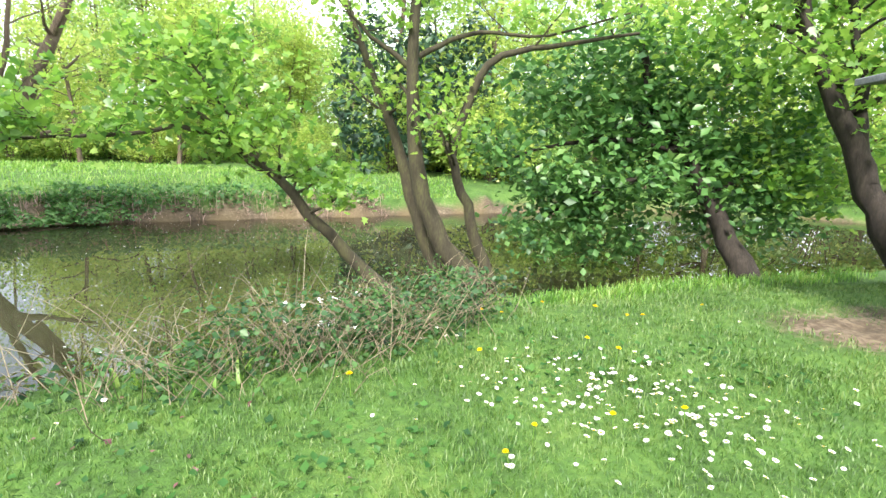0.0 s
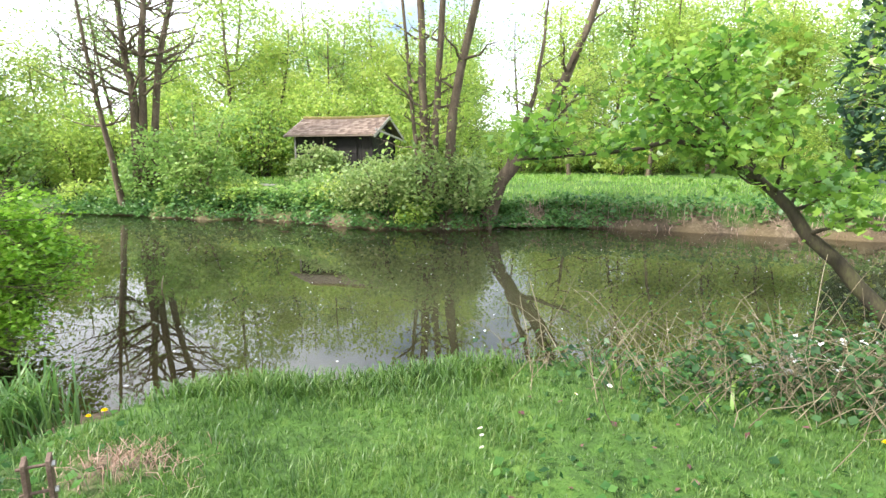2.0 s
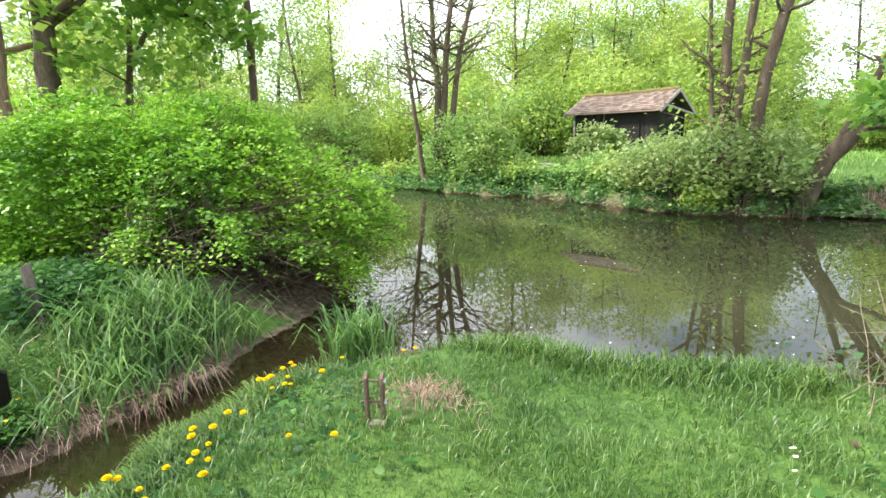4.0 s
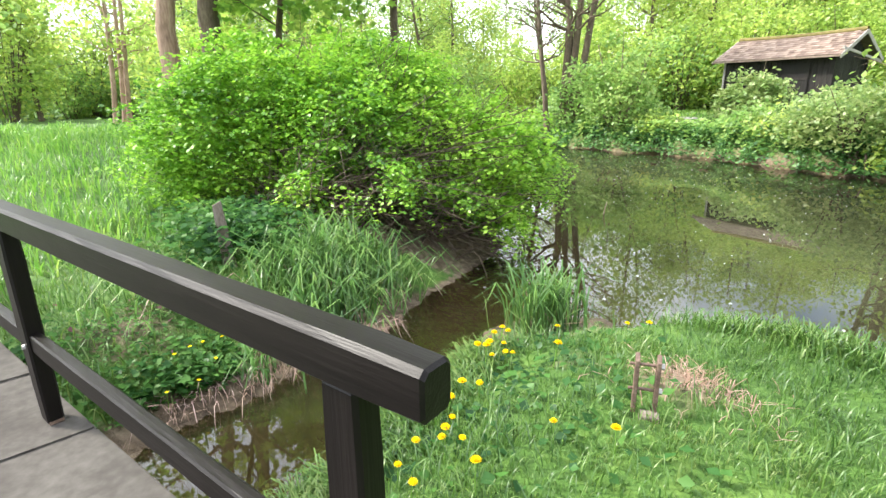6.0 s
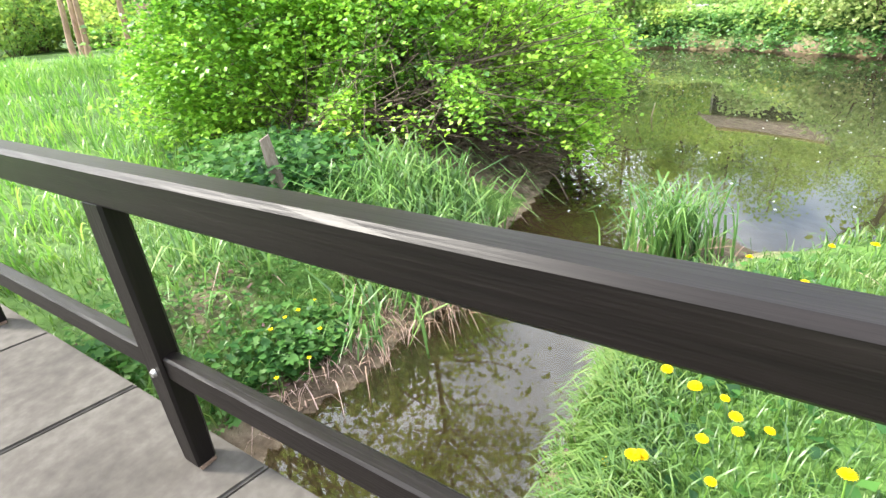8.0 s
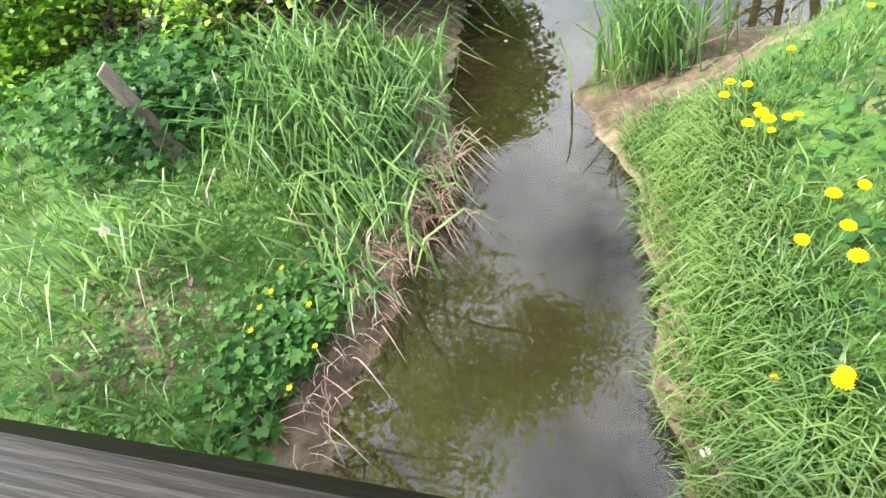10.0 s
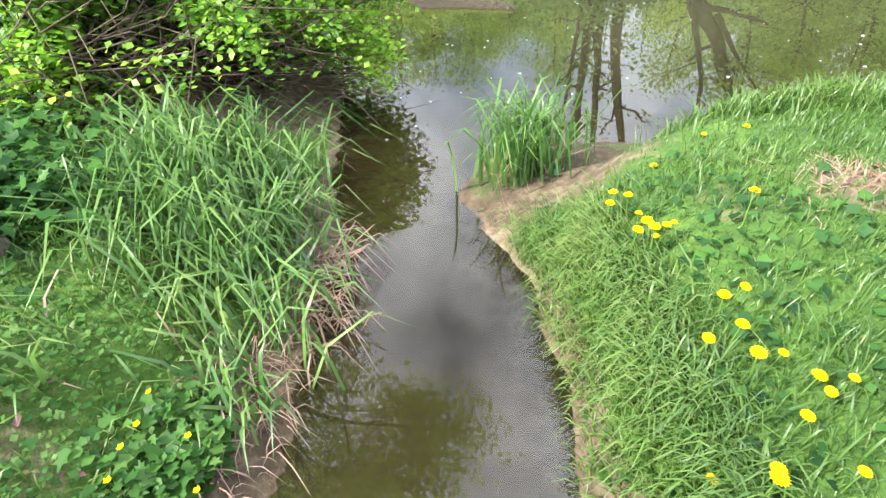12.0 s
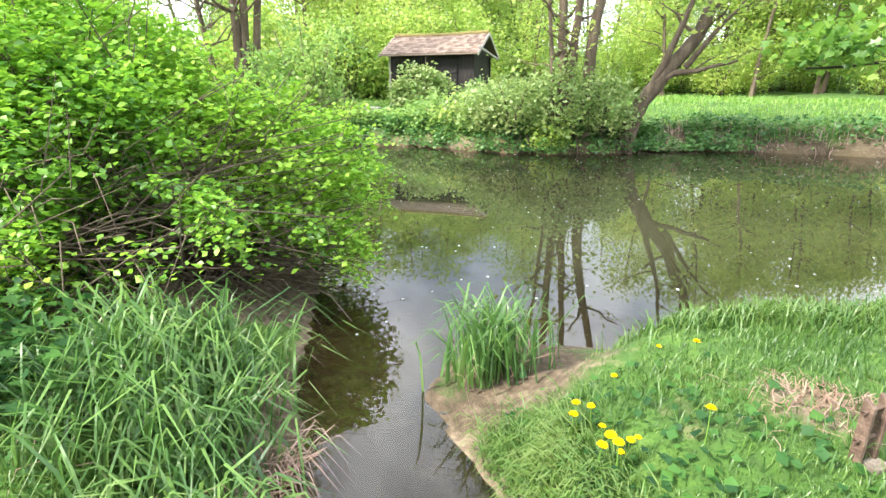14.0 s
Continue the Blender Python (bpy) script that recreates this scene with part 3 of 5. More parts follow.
railing = thing("footbridge_railing", bridge_point(0, 0, DECK_Z), "dark brown stained timber railing bolted along the concrete footbridge", "railing", rz=RAIL_YAW)
RAIL_TOP = 1.028 - DECK_Z
handrail = part("handrail", rail_beam(6.2, 0.072, 0.092, 1, 0.011), STAIN, railing, "thick square dark timber handrail, worn at its end")
handrail.location = (0.012, 0.0, RAIL_TOP - 0.043)
POSTS = [0.185, 1.99, 3.55, 5.3]
for i, s in enumerate(POSTS):
    post_ob = part("post", rail_beam(RAIL_TOP - 0.09 - 0.012, 0.062, 0.088, 20 + i, 0.008), STAIN, railing)
    post_ob.matrix_basis = pose(s, 0, 0.012, 0, -90, 0)
    shoe = part("post_shoe", box(0.084, 0.05, 0.016, 0.003), RUST, railing, "dark iron shoe under the post")
    shoe.location = (s, 0, 0.008)
    bolt = bmesh.new()
    bmesh.ops.create_cone(bolt, cap_ends=True, segments=10, radius1=0.013, radius2=0.009, depth=0.012)
    bolt_ob = part("bolt", bolt, STEEL, railing, "grey steel bolt head")
    bolt_ob.matrix_basis = pose(s, 0.034, 0.34, -90, 0, 0)
for a, b in zip(POSTS, POSTS[1:]):
    mid = part("middle_rail", rail_beam(b - a - 0.092, 0.042, 0.076, int(a * 10) + 5, 0.006), STAIN, railing, "thin dark timber middle rail")
    mid.location = (a + 0.046, 0.0, 0.36)

deck = tagged(part("bridge_deck", box(6.0, 1.62, 0.16, 0.01), CONCRETE), "grey concrete footbridge deck of worn slabs", "bridge", kind="structure")
deck.matrix_basis = Matrix.Translation(bridge_point(2.6, -0.79, DECK_Z - 0.115)) @ pose(0, 0, 0, 0, 0, RAIL_YAW)
slab_r = random.Random(4)
SKEW = 0.18
s0 = -0.35
while s0 < 5.5:
    ln = 0.72
    for w0, w1 in ((0.085, -1.6),):
        ring = [(s0 + 0.004 - w0 * SKEW, w0), (s0 + ln - 0.004 - w0 * SKEW, w0), (s0 + ln - 0.004 - w1 * SKEW, w1), (s0 + 0.004 - w1 * SKEW, w1)]
        bm = bmesh.new()
        lo = [bm.verts.new((x, y, -0.055)) for x, y in ring]
        hi = [bm.verts.new((x, y, slab_r.uniform(-0.003, 0.003))) for x, y in ring]
        bm.faces.new(hi)
        bm.faces.new(lo[::-1])
        for j in range(4):
            bm.faces.new((lo[j], lo[(j + 1) % 4], hi[(j + 1) % 4], hi[j]))
        bmesh.ops.recalc_face_normals(bm, faces=bm.faces)
        bmesh.ops.bevel(bm, geom=[e for e in bm.edges if all(v in hi for v in e.verts)], offset=0.008, segments=2, affect="EDGES")
        slab = part("slab", bm, CONCRETE, deck)
        slab.matrix_basis = deck.matrix_basis.inverted() @ Matrix.Translation((RAIL_AT.x, RAIL_AT.y, DECK_Z)) @ pose(0, 0, 0, 0, 0, RAIL_YAW) @ Matrix.Diagonal((1, -1, 1, 1)) @ Matrix.Translation((0, 0, 0))
    s0 += 0.72

# ---- the shed beyond the pond ----
SHED_AT, SHED_YAW = (-24.03, 9.43), math.degrees(0.672)
SHED_Z = gz(*SHED_AT) - 0.05
shed = thing("shed", (*SHED_AT, SHED_Z), "dark tarred wooden shed with a sagging mossy tiled gable roof", "shed", rz=SHED_YAW)
EAVE, RIDGE, HALF_L, HALF_D = 2.62 - SHED_Z, 3.50 - SHED_Z, 2.16, 1.75
WALL_L, WALL_D = HALF_L - 0.32, HALF_D - 0.42
for side in (-1, 1):
    x = -WALL_L
    while x < WALL_L - 0.01:
        bw = 0.17
        p = part("board", box(bw - 0.008, 0.03, EAVE - 0.05, 0.003), BOARD, shed)
        p.location = (x + bw / 2, side * WALL_D + random.uniform(-0.004, 0.004), (EAVE - 0.05) / 2)
        x += bw
    y = -WALL_D + 0.1
    while y < WALL_D - 0.05:
        top = EAVE + (RIDGE - EAVE) * (1 - abs(y) / HALF_D) - 0.12
        p = part("board", box(0.03, 0.16, top, 0.003), BOARD, shed)
        p.location = (side * (WALL_L - 0.015), y, top / 2)
        y += 0.17
part("corner_post", box(0.07, 0.07, EAVE, 0.006, (-WALL_L - 0.02, -WALL_D - 0.02, EAVE / 2)), FASCIA, shed, "pale weathered corner post")
part("door", box(0.85, 0.03, 1.75, 0.004, (0.75, -WALL_D - 0.035, 0.95)), BOARD, shed, "dark plank door")
part("door_ledge", box(0.8, 0.02, 0.09, 0.004, (0.75, -WALL_D - 0.06, 1.3)), BOARD, shed)
PITCH = math.atan2(RIDGE - EAVE, HALF_D)
SLOPE = HALF_D / math.cos(PITCH)
tile_bm = box(0.195, 0.21, 0.018, 0.004)
tile_me = bpy.data.meshes.new("tile")
tile_bm.to_mesh(tile_me)
tile_bm.free()
tile_me.materials.append(TILE)


def sag(x):
    return -0.07 * math.cos(x / HALF_L * 1.3)


for side in (-1, 1):
    deck_bm = bmesh.new()
    rows_ = []
    for k in range(9):
        x = -HALF_L + 2 * HALF_L * k / 8
        rows_.append([deck_bm.verts.new((x, side * HALF_D, EAVE)), deck_bm.verts.new((x, 0, RIDGE + sag(x))), deck_bm.verts.new((x, 0, RIDGE + sag(x) - 0.06)), deck_bm.verts.new((x, side * HALF_D, EAVE - 0.05))])
    for a, b in zip(rows_, rows_[1:]):
        for j in range(4):
            deck_bm.faces.new((a[j], b[j], b[(j + 1) % 4], a[(j + 1) % 4]))
    deck_bm.faces.new(rows_[0])
    deck_bm.faces.new(rows_[-1][::-1])
    bmesh.ops.recalc_face_normals(deck_bm, faces=deck_bm.faces)
    roof = part("roof", deck_bm, TILE, shed, "sagging roof of old clay tiles")
    n_rows = 10 if side < 0 else 6
    for row in range(n_rows):
        f = (row + 0.5) / n_rows
        for col in range(22):
            x = -HALF_L + 0.1 + col * 0.1965 + (0.04 if row % 2 else 0)
            if x > HALF_L - 0.06:
                continue
            p = new("tile", tile_me)
            p.parent = roof
            y = side * HALF_D * (1 - f)
            z = EAVE + (RIDGE + sag(x) - EAVE) * f + 0.022
            p.matrix_basis = pose(x, y, z + random.uniform(-0.006, 0.006), -side * (math.degrees(PITCH) - 5), random.uniform(-1.5, 1.5), random.uniform(-1.5, 1.5)) @ Matrix.Diagonal((1, 1.0 if side < 0 else 1.6, 1, 1))
    for gx_ in (-1, 1):
        b = part("bargeboard", box(0.03, SLOPE, 0.13, 0.004), FASCIA, shed, "pale grey bargeboard")
        b.matrix_basis = pose(gx_ * (HALF_L + 0.012), side * HALF_D / 2, (EAVE + RIDGE) / 2 - 0.06, -side * math.degrees(PITCH), 0, 0)
ridge_v, ridge_t = tube([(x, 0, RIDGE + sag(x) + 0.03) for x in np.linspace(-HALF_L, HALF_L, 14)], [0.09] * 14, 8, 0.06)
part("ridge_moss", tri_mesh("ridge_moss", ridge_v, ridge_t, True), MOSS, shed, "moss-covered ridge tiles")
brace = part("tie_beam", box(0.05, 2 * HALF_D - 0.2, 0.09, 0.004), FASCIA, shed, "pale tie beam under the gable")
brace.matrix_basis = pose(HALF_L - 0.02, 0.1, EAVE + 0.06, -6, 0, 0)
# Added solid block that fills the inside and closes the gaps between boards.
rear = part("back_fill", box(2 * WALL_L - 0.1, 2 * WALL_D - 0.1, EAVE - 0.15, 0.0, (0, 0, (EAVE - 0.15) / 2)), BOARD, shed, "solid dark block filling the shed")

# ---- trees ----


def limbs_from(line, radius, count, reach, rng, rise=0.35, start=0.35):
    """Side limbs that leave a line, each with finer twigs: pieces of mesh, and the twig ends."""
    pieces, ends = [], []
    n = len(line)
    for _ in range(count):
        k = int(rng.uniform(start, 0.98) * (n - 1))
        p = line[k]
        a = rng.uniform(0, 2 * math.pi)
        ln = reach * rng.uniform(0.5, 1.1) * (1.15 - 0.5 * k / n)
        d = np.array([math.cos(a), math.sin(a), rise * rng.uniform(0.2, 2.0)])
        d /= np.linalg.norm(d)
        q = [p + d * ln * f + np.array([0, 0, 0.12 * ln * f * f]) + rng.normal(size=3) * 0.035 * ln * (f > 0) for f in (0, 0.25, 0.5, 0.75, 1.0)]
        r0 = max(0.008, radius[k] * 0.42)
        pieces.append(tube(q, np.linspace(r0, r0 * 0.22, 5), 5))
        for _ in range(4):
            f = rng.uniform(0.35, 1.0)
            base = q[0] + (q[4] - q[0]) * f
            e = d + rng.normal(size=3) * 0.75
            e /= np.linalg.norm(e)
            tl = ln * rng.uniform(0.2, 0.45)
            tw = [base, base + e * tl * 0.5 + rng.normal(size=3) * 0.02, base + e * tl]
            pieces.append(tube(tw, np.linspace(max(0.004, r0 * 0.25), 0.003, 3), 4))
            ends += [tw[1], tw[2]]
        ends.append(q[4])
        ends.append(q[3])
    return pieces, ends


def crown_points(ends, per, spread, rng, flat=0.6):
    e = np.asarray(ends)
    c = np.repeat(e, per, axis=0)
    return c + rng.normal(size=c.shape) * np.array([spread, spread, spread * flat])


def tree(name, label, lines, bark, leaf, size, limbs, reach, per, spread, seed, category="tree", start=0.35, lobes=False, group="", sides=8, extra=None, rise=0.35, up=0.6):
    """A tree of tapered stems given by a few points and base and tip radius, with limbs and a crown."""
    rng = np.random.default_rng(seed)
    base = np.array(lines[0][0][0])
    root = thing(name, tuple(base), label, category, group)
    ends_all = []
    for i, (ctrl, r0, r1) in enumerate(lines):
        line = smooth_line(np.array(ctrl) - base, 14)
        line[1:-1] += rng.normal(size=(12, 3)) * r0 * 0.12
        rad = np.linspace(r0, r1, 14) ** 1.0
        if i == 0:
            rad[0] *= 1.35
            rad[1] *= 1.08
        v, t = tube(line, rad, sides, 0.03)
        part("trunk" if i == 0 else "stem", tri_mesh("trunk", v, t, True), bark, root)
        if limbs:
            pieces, ends = limbs_from(line, rad, max(1, int(limbs * (1 if i == 0 else 0.7))), reach, rng, rise, start)
            lv, lt = join(pieces)
            tagged(part("branchwork", tri_mesh("branchwork", lv, lt, True), bark, root), kind="stuff")
            ends_all += ends
    if extra is not None:
        ends_all += [np.array(p) - base for p in extra]
    if per and ends_all:
        global RNG
        RNG = rng
        v, t = leaf_mesh(crown_points(ends_all, per, spread, rng), size, up, lobes=lobes, droop=0.25)
        part("crown", tri_mesh("crown", v, t), leaf, root)
    return root


def blob(centre, radii, n, rng):
    """Points in the outer part of an uneven ellipsoid."""
    d = unit(rng.normal(size=(n, 3)))
    lump = 1 + 0.16 * np.sin(d[:, 0] * 5 + 1) * np.sin(d[:, 1] * 4 + 2) + 0.12 * np.sin(d[:, 2] * 7 + d[:, 0] * 6)
    r = rng.uniform(0.45, 1.0, n) ** 0.5 * lump
    return np.array(centre) + d * r[:, None] * np.array(radii)


# near tree on the bank with three stems
tree("alder_tree", "three-stemmed mossy tree leaning over the pond bank", [
    ([(-1.75, 7.45, -0.6), (-2.35, 7.4, 0.14), (-2.68, 7.38, 0.95), (-2.81, 7.36, 1.6), (-2.82, 7.36, 2.7), (-2.84, 7.38, 3.8), (-2.9, 7.4, 5.4)], 0.185, 0.055),
    ([(-1.5, 7.5, -0.6), (-1.78, 7.5, 0.15), (-2.03, 7.48, 0.87), (-2.26, 7.46, 1.5), (-2.62, 7.42, 2.2)], 0.115, 0.055),
    ([(-2.25, 7.48, 1.5), (-2.04, 7.5, 2.28), (-1.68, 7.5, 2.95), (-1.09, 7.5, 3.14), (-0.45, 7.4, 3.2), (0.4, 7.2, 3.3)], 0.085, 0.02),
    ([(-2.5, 8.0, -0.45), (-2.9, 8.0, 0.6), (-3.2, 7.95, 1.7), (-3.6, 7.85, 2.73), (-4.1, 7.7, 4.1)], 0.13, 0.045),
    ([(-2.78, 7.4, 3.0), (-2.29, 7.45, 3.25), (-1.78, 7.5, 3.38), (-0.93, 7.5, 3.32), (0.3, 7.3, 3.6)], 0.05, 0.012),
    ([(-2.82, 7.4, 2.75), (-3.21, 7.33, 3.07), (-3.54, 7.25, 3.29), (-4.0, 7.1, 3.8)], 0.055, 0.015)],
     BARK_MOSS, MAPLE, 0.1, 5, 1.2, 8, 0.22, 11, start=0.6, lobes=True, rise=0.5)
tree("leaning_maple", "maple leaning far out over the water with fresh leaves", [
    ([(-2.9, 6.4, -0.6), (-3.36, 6.5, -0.2), (-3.78, 6.4, 0.27), (-4.26, 6.24, 0.81), (-4.57, 6.11, 1.21), (-5.0, 5.9, 1.6), (-5.34, 5.72, 1.95), (-5.9, 5.5, 2.4)], 0.11, 0.025),
    ([(-4.95, 5.75, 1.6), (-5.44, 5.43, 1.78), (-5.8, 5.19, 1.69), (-6.45, 4.67, 1.6), (-7.0, 4.2, 1.55)], 0.04, 0.012),
    ([(-4.6, 6.1, 1.25), (-5.2, 6.0, 2.1), (-5.6, 5.6, 2.9)], 0.04, 0.012)],
     BARK_MOSS, MAPLE, 0.11, 11, 1.1, 10, 0.2, 12, start=0.45, lobes=True, rise=0.3,
     extra=blob((-5.2, 5.6, 2.4), (1.2, 1.0, 0.75), 45, np.random.default_rng(2)))
tree("chestnut_tree", "dense dark-leaved horse chestnut hanging over the water", [
    ([(2.75, 8.3, -0.45), (2.37, 8.55, 0.38), (2.05, 8.71, 1.09), (1.6, 8.86, 1.8), (1.11, 9.0, 2.5), (0.8, 9.1, 4.2)], 0.2, 0.06),
    ([(1.9, 8.8, 1.3), (0.9, 8.9, 1.2), (-0.2, 9.0, 0.7), (-1.0, 9.0, 0.3)], 0.06, 0.012),
    ([(1.7, 8.8, 1.7), (0.6, 8.9, 1.9), (-0.8, 9.0, 1.7), (-1.6, 9.1, 1.3)], 0.06, 0.012)],
     BARK_DARK, CHESTNUT, 0.16, 9, 1.3, 13, 0.28, 13, start=0.35, rise=0.2,
     extra=np.concatenate([blob((0.2, 9.1, 1.7), (1.9, 1.0, 1.6), 260, np.random.default_rng(3)), blob((2.5, 9.2, 2.0), (1.5, 1.0, 1.3), 120, np.random.default_rng(4)), blob((0.0, 9.2, 0.2), (1.4, 0.7, 0.5), 90, np.random.default_rng(5)), blob((3.0, 9.3, 1.0), (1.5, 0.9, 1.0), 170, np.random.default_rng(8)), blob((1.0, 9.2, 3.0), (2.2, 1.0, 0.9), 150, np.random.default_rng(9))]))
tree("maple_tree", "tall dark-trunked maple with bright leaves at the bank", [
    ([(4.35, 6.95, -0.05), (4.0, 7.15, 0.7), (3.77, 7.29, 1.27), (3.47, 7.48, 2.06), (3.11, 7.68, 2.94), (2.79, 7.85, 3.91), (2.5, 8.0, 5.5)], 0.22, 0.08),
    ([(3.75, 7.3, 1.3), (3.6, 7.45, 2.2), (3.5, 7.5, 3.0), (3.2, 7.6, 4.2)], 0.12, 0.05),
    ([(4.1, 7.1, 0.5), (4.25, 7.3, 2.0), (4.4, 7.4, 4.0)], 0.12, 0.05)],
     BARK_DARK, MAPLE, 0.12, 10, 1.5, 9, 0.26, 14, start=0.5, lobes=True,
     extra=np.concatenate([blob((2.6, 8.1, 3.6), (1.6, 1.0, 1.2), 150, np.random.default_rng(6)), blob((3.6, 8.6, 1.7), (1.1, 0.7, 0.9), 110, np.random.default_rng(16))]))

# far bank
tree("leaning_willow", "old willow leaning over the far bank, mossy forked trunk", [
    ([(-13.82, 9.4, -0.6), (-13.63, 9.59, 0.6), (-13.32, 9.9, 1.45), (-12.78, 10.45, 2.4), (-12.37, 10.85, 3.6), (-12.09, 11.13, 4.5), (-11.6, 11.5, 6.2)], 0.27, 0.09),
    ([(-13.4, 9.8, 1.35), (-12.9, 10.1, 1.65), (-12.3, 10.4, 1.75), (-11.6, 10.8, 1.95)], 0.12, 0.03),
    ([(-13.3, 9.8, 1.5), (-12.9, 10.0, 2.6), (-12.6, 10.2, 4.0), (-12.5, 10.4, 6.0)], 0.11, 0.03),
    ([(-12.7, 10.2, 1.8), (-12.1, 10.5, 2.7), (-11.4, 10.8, 3.6)], 0.09, 0.02)],
     BARK, WOOD_LIGHT, 0.16, 6, 1.6, 3, 0.35, 15, start=0.5)
for k, (base_, tip_, r0, r1) in enumerate([
        ([(-15.07, 7.67, -0.4), (-15.11, 7.62, 1.6), (-15.17, 7.51, 3.2), (-15.35, 7.2, 7.5)], 0, 0.09, 0.04),
        ([(-14.91, 7.92, -0.4), (-14.95, 7.87, 1.7), (-14.99, 7.8, 3.6), (-15.05, 7.7, 9.0)], 0, 0.19, 0.09),
        ([(-14.75, 8.15, -0.4), (-14.8, 8.05, 1.7), (-14.72, 8.15, 3.6), (-14.6, 8.3, 9.0)], 0, 0.16, 0.08),
        ([(-14.5, 8.48, -0.4), (-14.52, 8.48, 1.7), (-14.44, 8.58, 3.3), (-14.1, 9.0, 6.0), (-13.7, 9.4, 9.0)], 0, 0.2, 0.09)]):
    tree("bank_alder", "tall straight grey-brown trunk on the far bank", [(base_, r0, r1)], BARK, WOOD_LIGHT, 0.16, 9, 1.5, 2, 0.3, 30 + k, start=0.4, group="trunks on the far bank")
for k, (base_, r0, r1) in enumerate([
        ([(-24.63, 0.45, -0.45), (-24.75, 0.1, 2.4), (-24.85, -0.2, 5.1), (-25.0, -0.6, 10.0)], 0.13, 0.04),
        ([(-24.7, 0.95, -0.3), (-24.7, 1.1, 3.5), (-24.75, 0.9, 5.9), (-24.8, 0.7, 11.0)], 0.2, 0.07),
        ([(-24.6, 1.2, -0.3), (-24.6, 1.5, 5.8), (-24.5, 2.3, 11.0)], 0.18, 0.06),
        ([(-24.54, 1.5, -0.3), (-24.51, 1.9, 4.5), (-24.4, 2.8, 8.1), (-24.2, 3.6, 11.0)], 0.16, 0.05)]):
    tree("bank_tree", "slender tree with nearly bare crown at the far shore", [(base_, r0, r1)], BARK, WOOD_DEEP, 0.13, 36, 2.6, 1, 0.5, 40 + k, start=0.4, group="slender trees at the far shore")
tree("big_trunk_tree", "tall tree with peeling reddish ivy-clad trunk behind the shrub", [([(-11.73, -8.0, 0.2), (-11.8, -7.86, 2.2), (-11.78, -7.8, 4.5), (-11.5, -8.0, 10.0), (-11.0, -7.4, 17.0)], 0.21, 0.08)], BARK_RED, WOOD_LIGHT, 0.2, 24, 4.4, 12, 0.6, 50, start=0.42)
tree("big_trunk_tree", "tall brown-trunked tree behind the shrub", [([(-12.11, -7.4, 0.2), (-12.18, -7.26, 2.4), (-12.18, -7.2, 5.0), (-11.8, -7.2, 10.0), (-11.2, -6.4, 17.0)], 0.23, 0.08)], BARK, WOOD_LIGHT, 0.2, 24, 4.4, 12, 0.6, 51, start=0.42)
tree("tall_bank_tree", "tall thin tree with drooping bare branches behind the shrub", [([(-13.91, -4.00, 0.0), (-13.91, -4.00, 4.0), (-13.8, -3.9, 8.0), (-13.5, -3.7, 13.0), (-13.1, -3.4, 17.0)], 0.095, 0.03),
    ([(-13.7, -3.8, 9.0), (-13.2, -2.2, 11.0), (-12.8, -0.4, 12.3), (-12.2, 1.4, 13.5)], 0.05, 0.015)], BARK, WOOD_LIGHT, 0.17, 56, 3.0, 13, 0.5, 53, start=0.4)
tree("broad_maple", "broad-leaved maple with hanging boughs behind the round shrub", [
    ([(-13.2, -6.4, 0.0), (-13.1, -6.3, 2.0), (-12.9, -6.0, 4.0), (-12.7, -5.6, 7.0)], 0.09, 0.03),
    ([(-13.0, -6.1, 3.2), (-12.7, -5.4, 3.9), (-12.5, -4.6, 3.9), (-12.3, -4.0, 3.4)], 0.06, 0.015)],
     BARK, MAPLE, 0.17, 9, 1.3, 9, 0.28, 54, start=0.4, lobes=True, rise=0.2,
     extra=blob((-12.8, -5.6, 4.3), (1.5, 1.9, 1.7), 190, np.random.default_rng(55)))
tree("meadow_tree", "dark tree trunk at the meadow's edge", [([(-11.86, -12.3, 0.3), (-12.03, -12.06, 2.1), (-12.15, -11.9, 4.0), (-12.2, -11.8, 8.0)], 0.25, 0.12)], BARK, WOOD_DEEP, 0.2, 10, 2.2, 8, 0.5, 52, start=0.55)
for k, (x, y) in enumerate([(-18.1, -14.1), (-18.5, -13.9), (-18.8, -14.3), (-19.4, -13.2)]):
    tree("thin_tree", "thin red-brown stem in the meadow wood", [([(x, y, 0.2), (x - 0.15, y + 0.15, 2.5), (x - 0.2, y + 0.3, 5.0), (x - 0.3, y + 0.4, 8.0)], 0.09, 0.03)], BARK_RED, WOOD_LIGHT, 0.18, 8, 1.5, 4, 0.4, 60 + k, start=0.35, group="thin stems in the meadow wood")


def wood_tree(seed, tall, leaf, bark, leaf_size, per, limbs_n, reach, width):
    """One tree of the surrounding wood, at the origin."""
    rng = np.random.default_rng(seed)
    lean = rng.normal(size=2) * 0.05 * tall
    return tree("wood_tree", "slender wood tree in fresh spring leaf", [([(0, 0, -0.2), (lean[0] * 0.3, lean[1] * 0.3, tall * 0.35), (lean[0], lean[1], tall * 0.7), (lean[0] * 1.2, lean[1] * 1.2, tall)], width, width * 0.25)],
                bark, leaf, leaf_size, limbs_n, reach, per, reach * 0.28, seed, start=0.12, group="wood round the pond", sides=6)


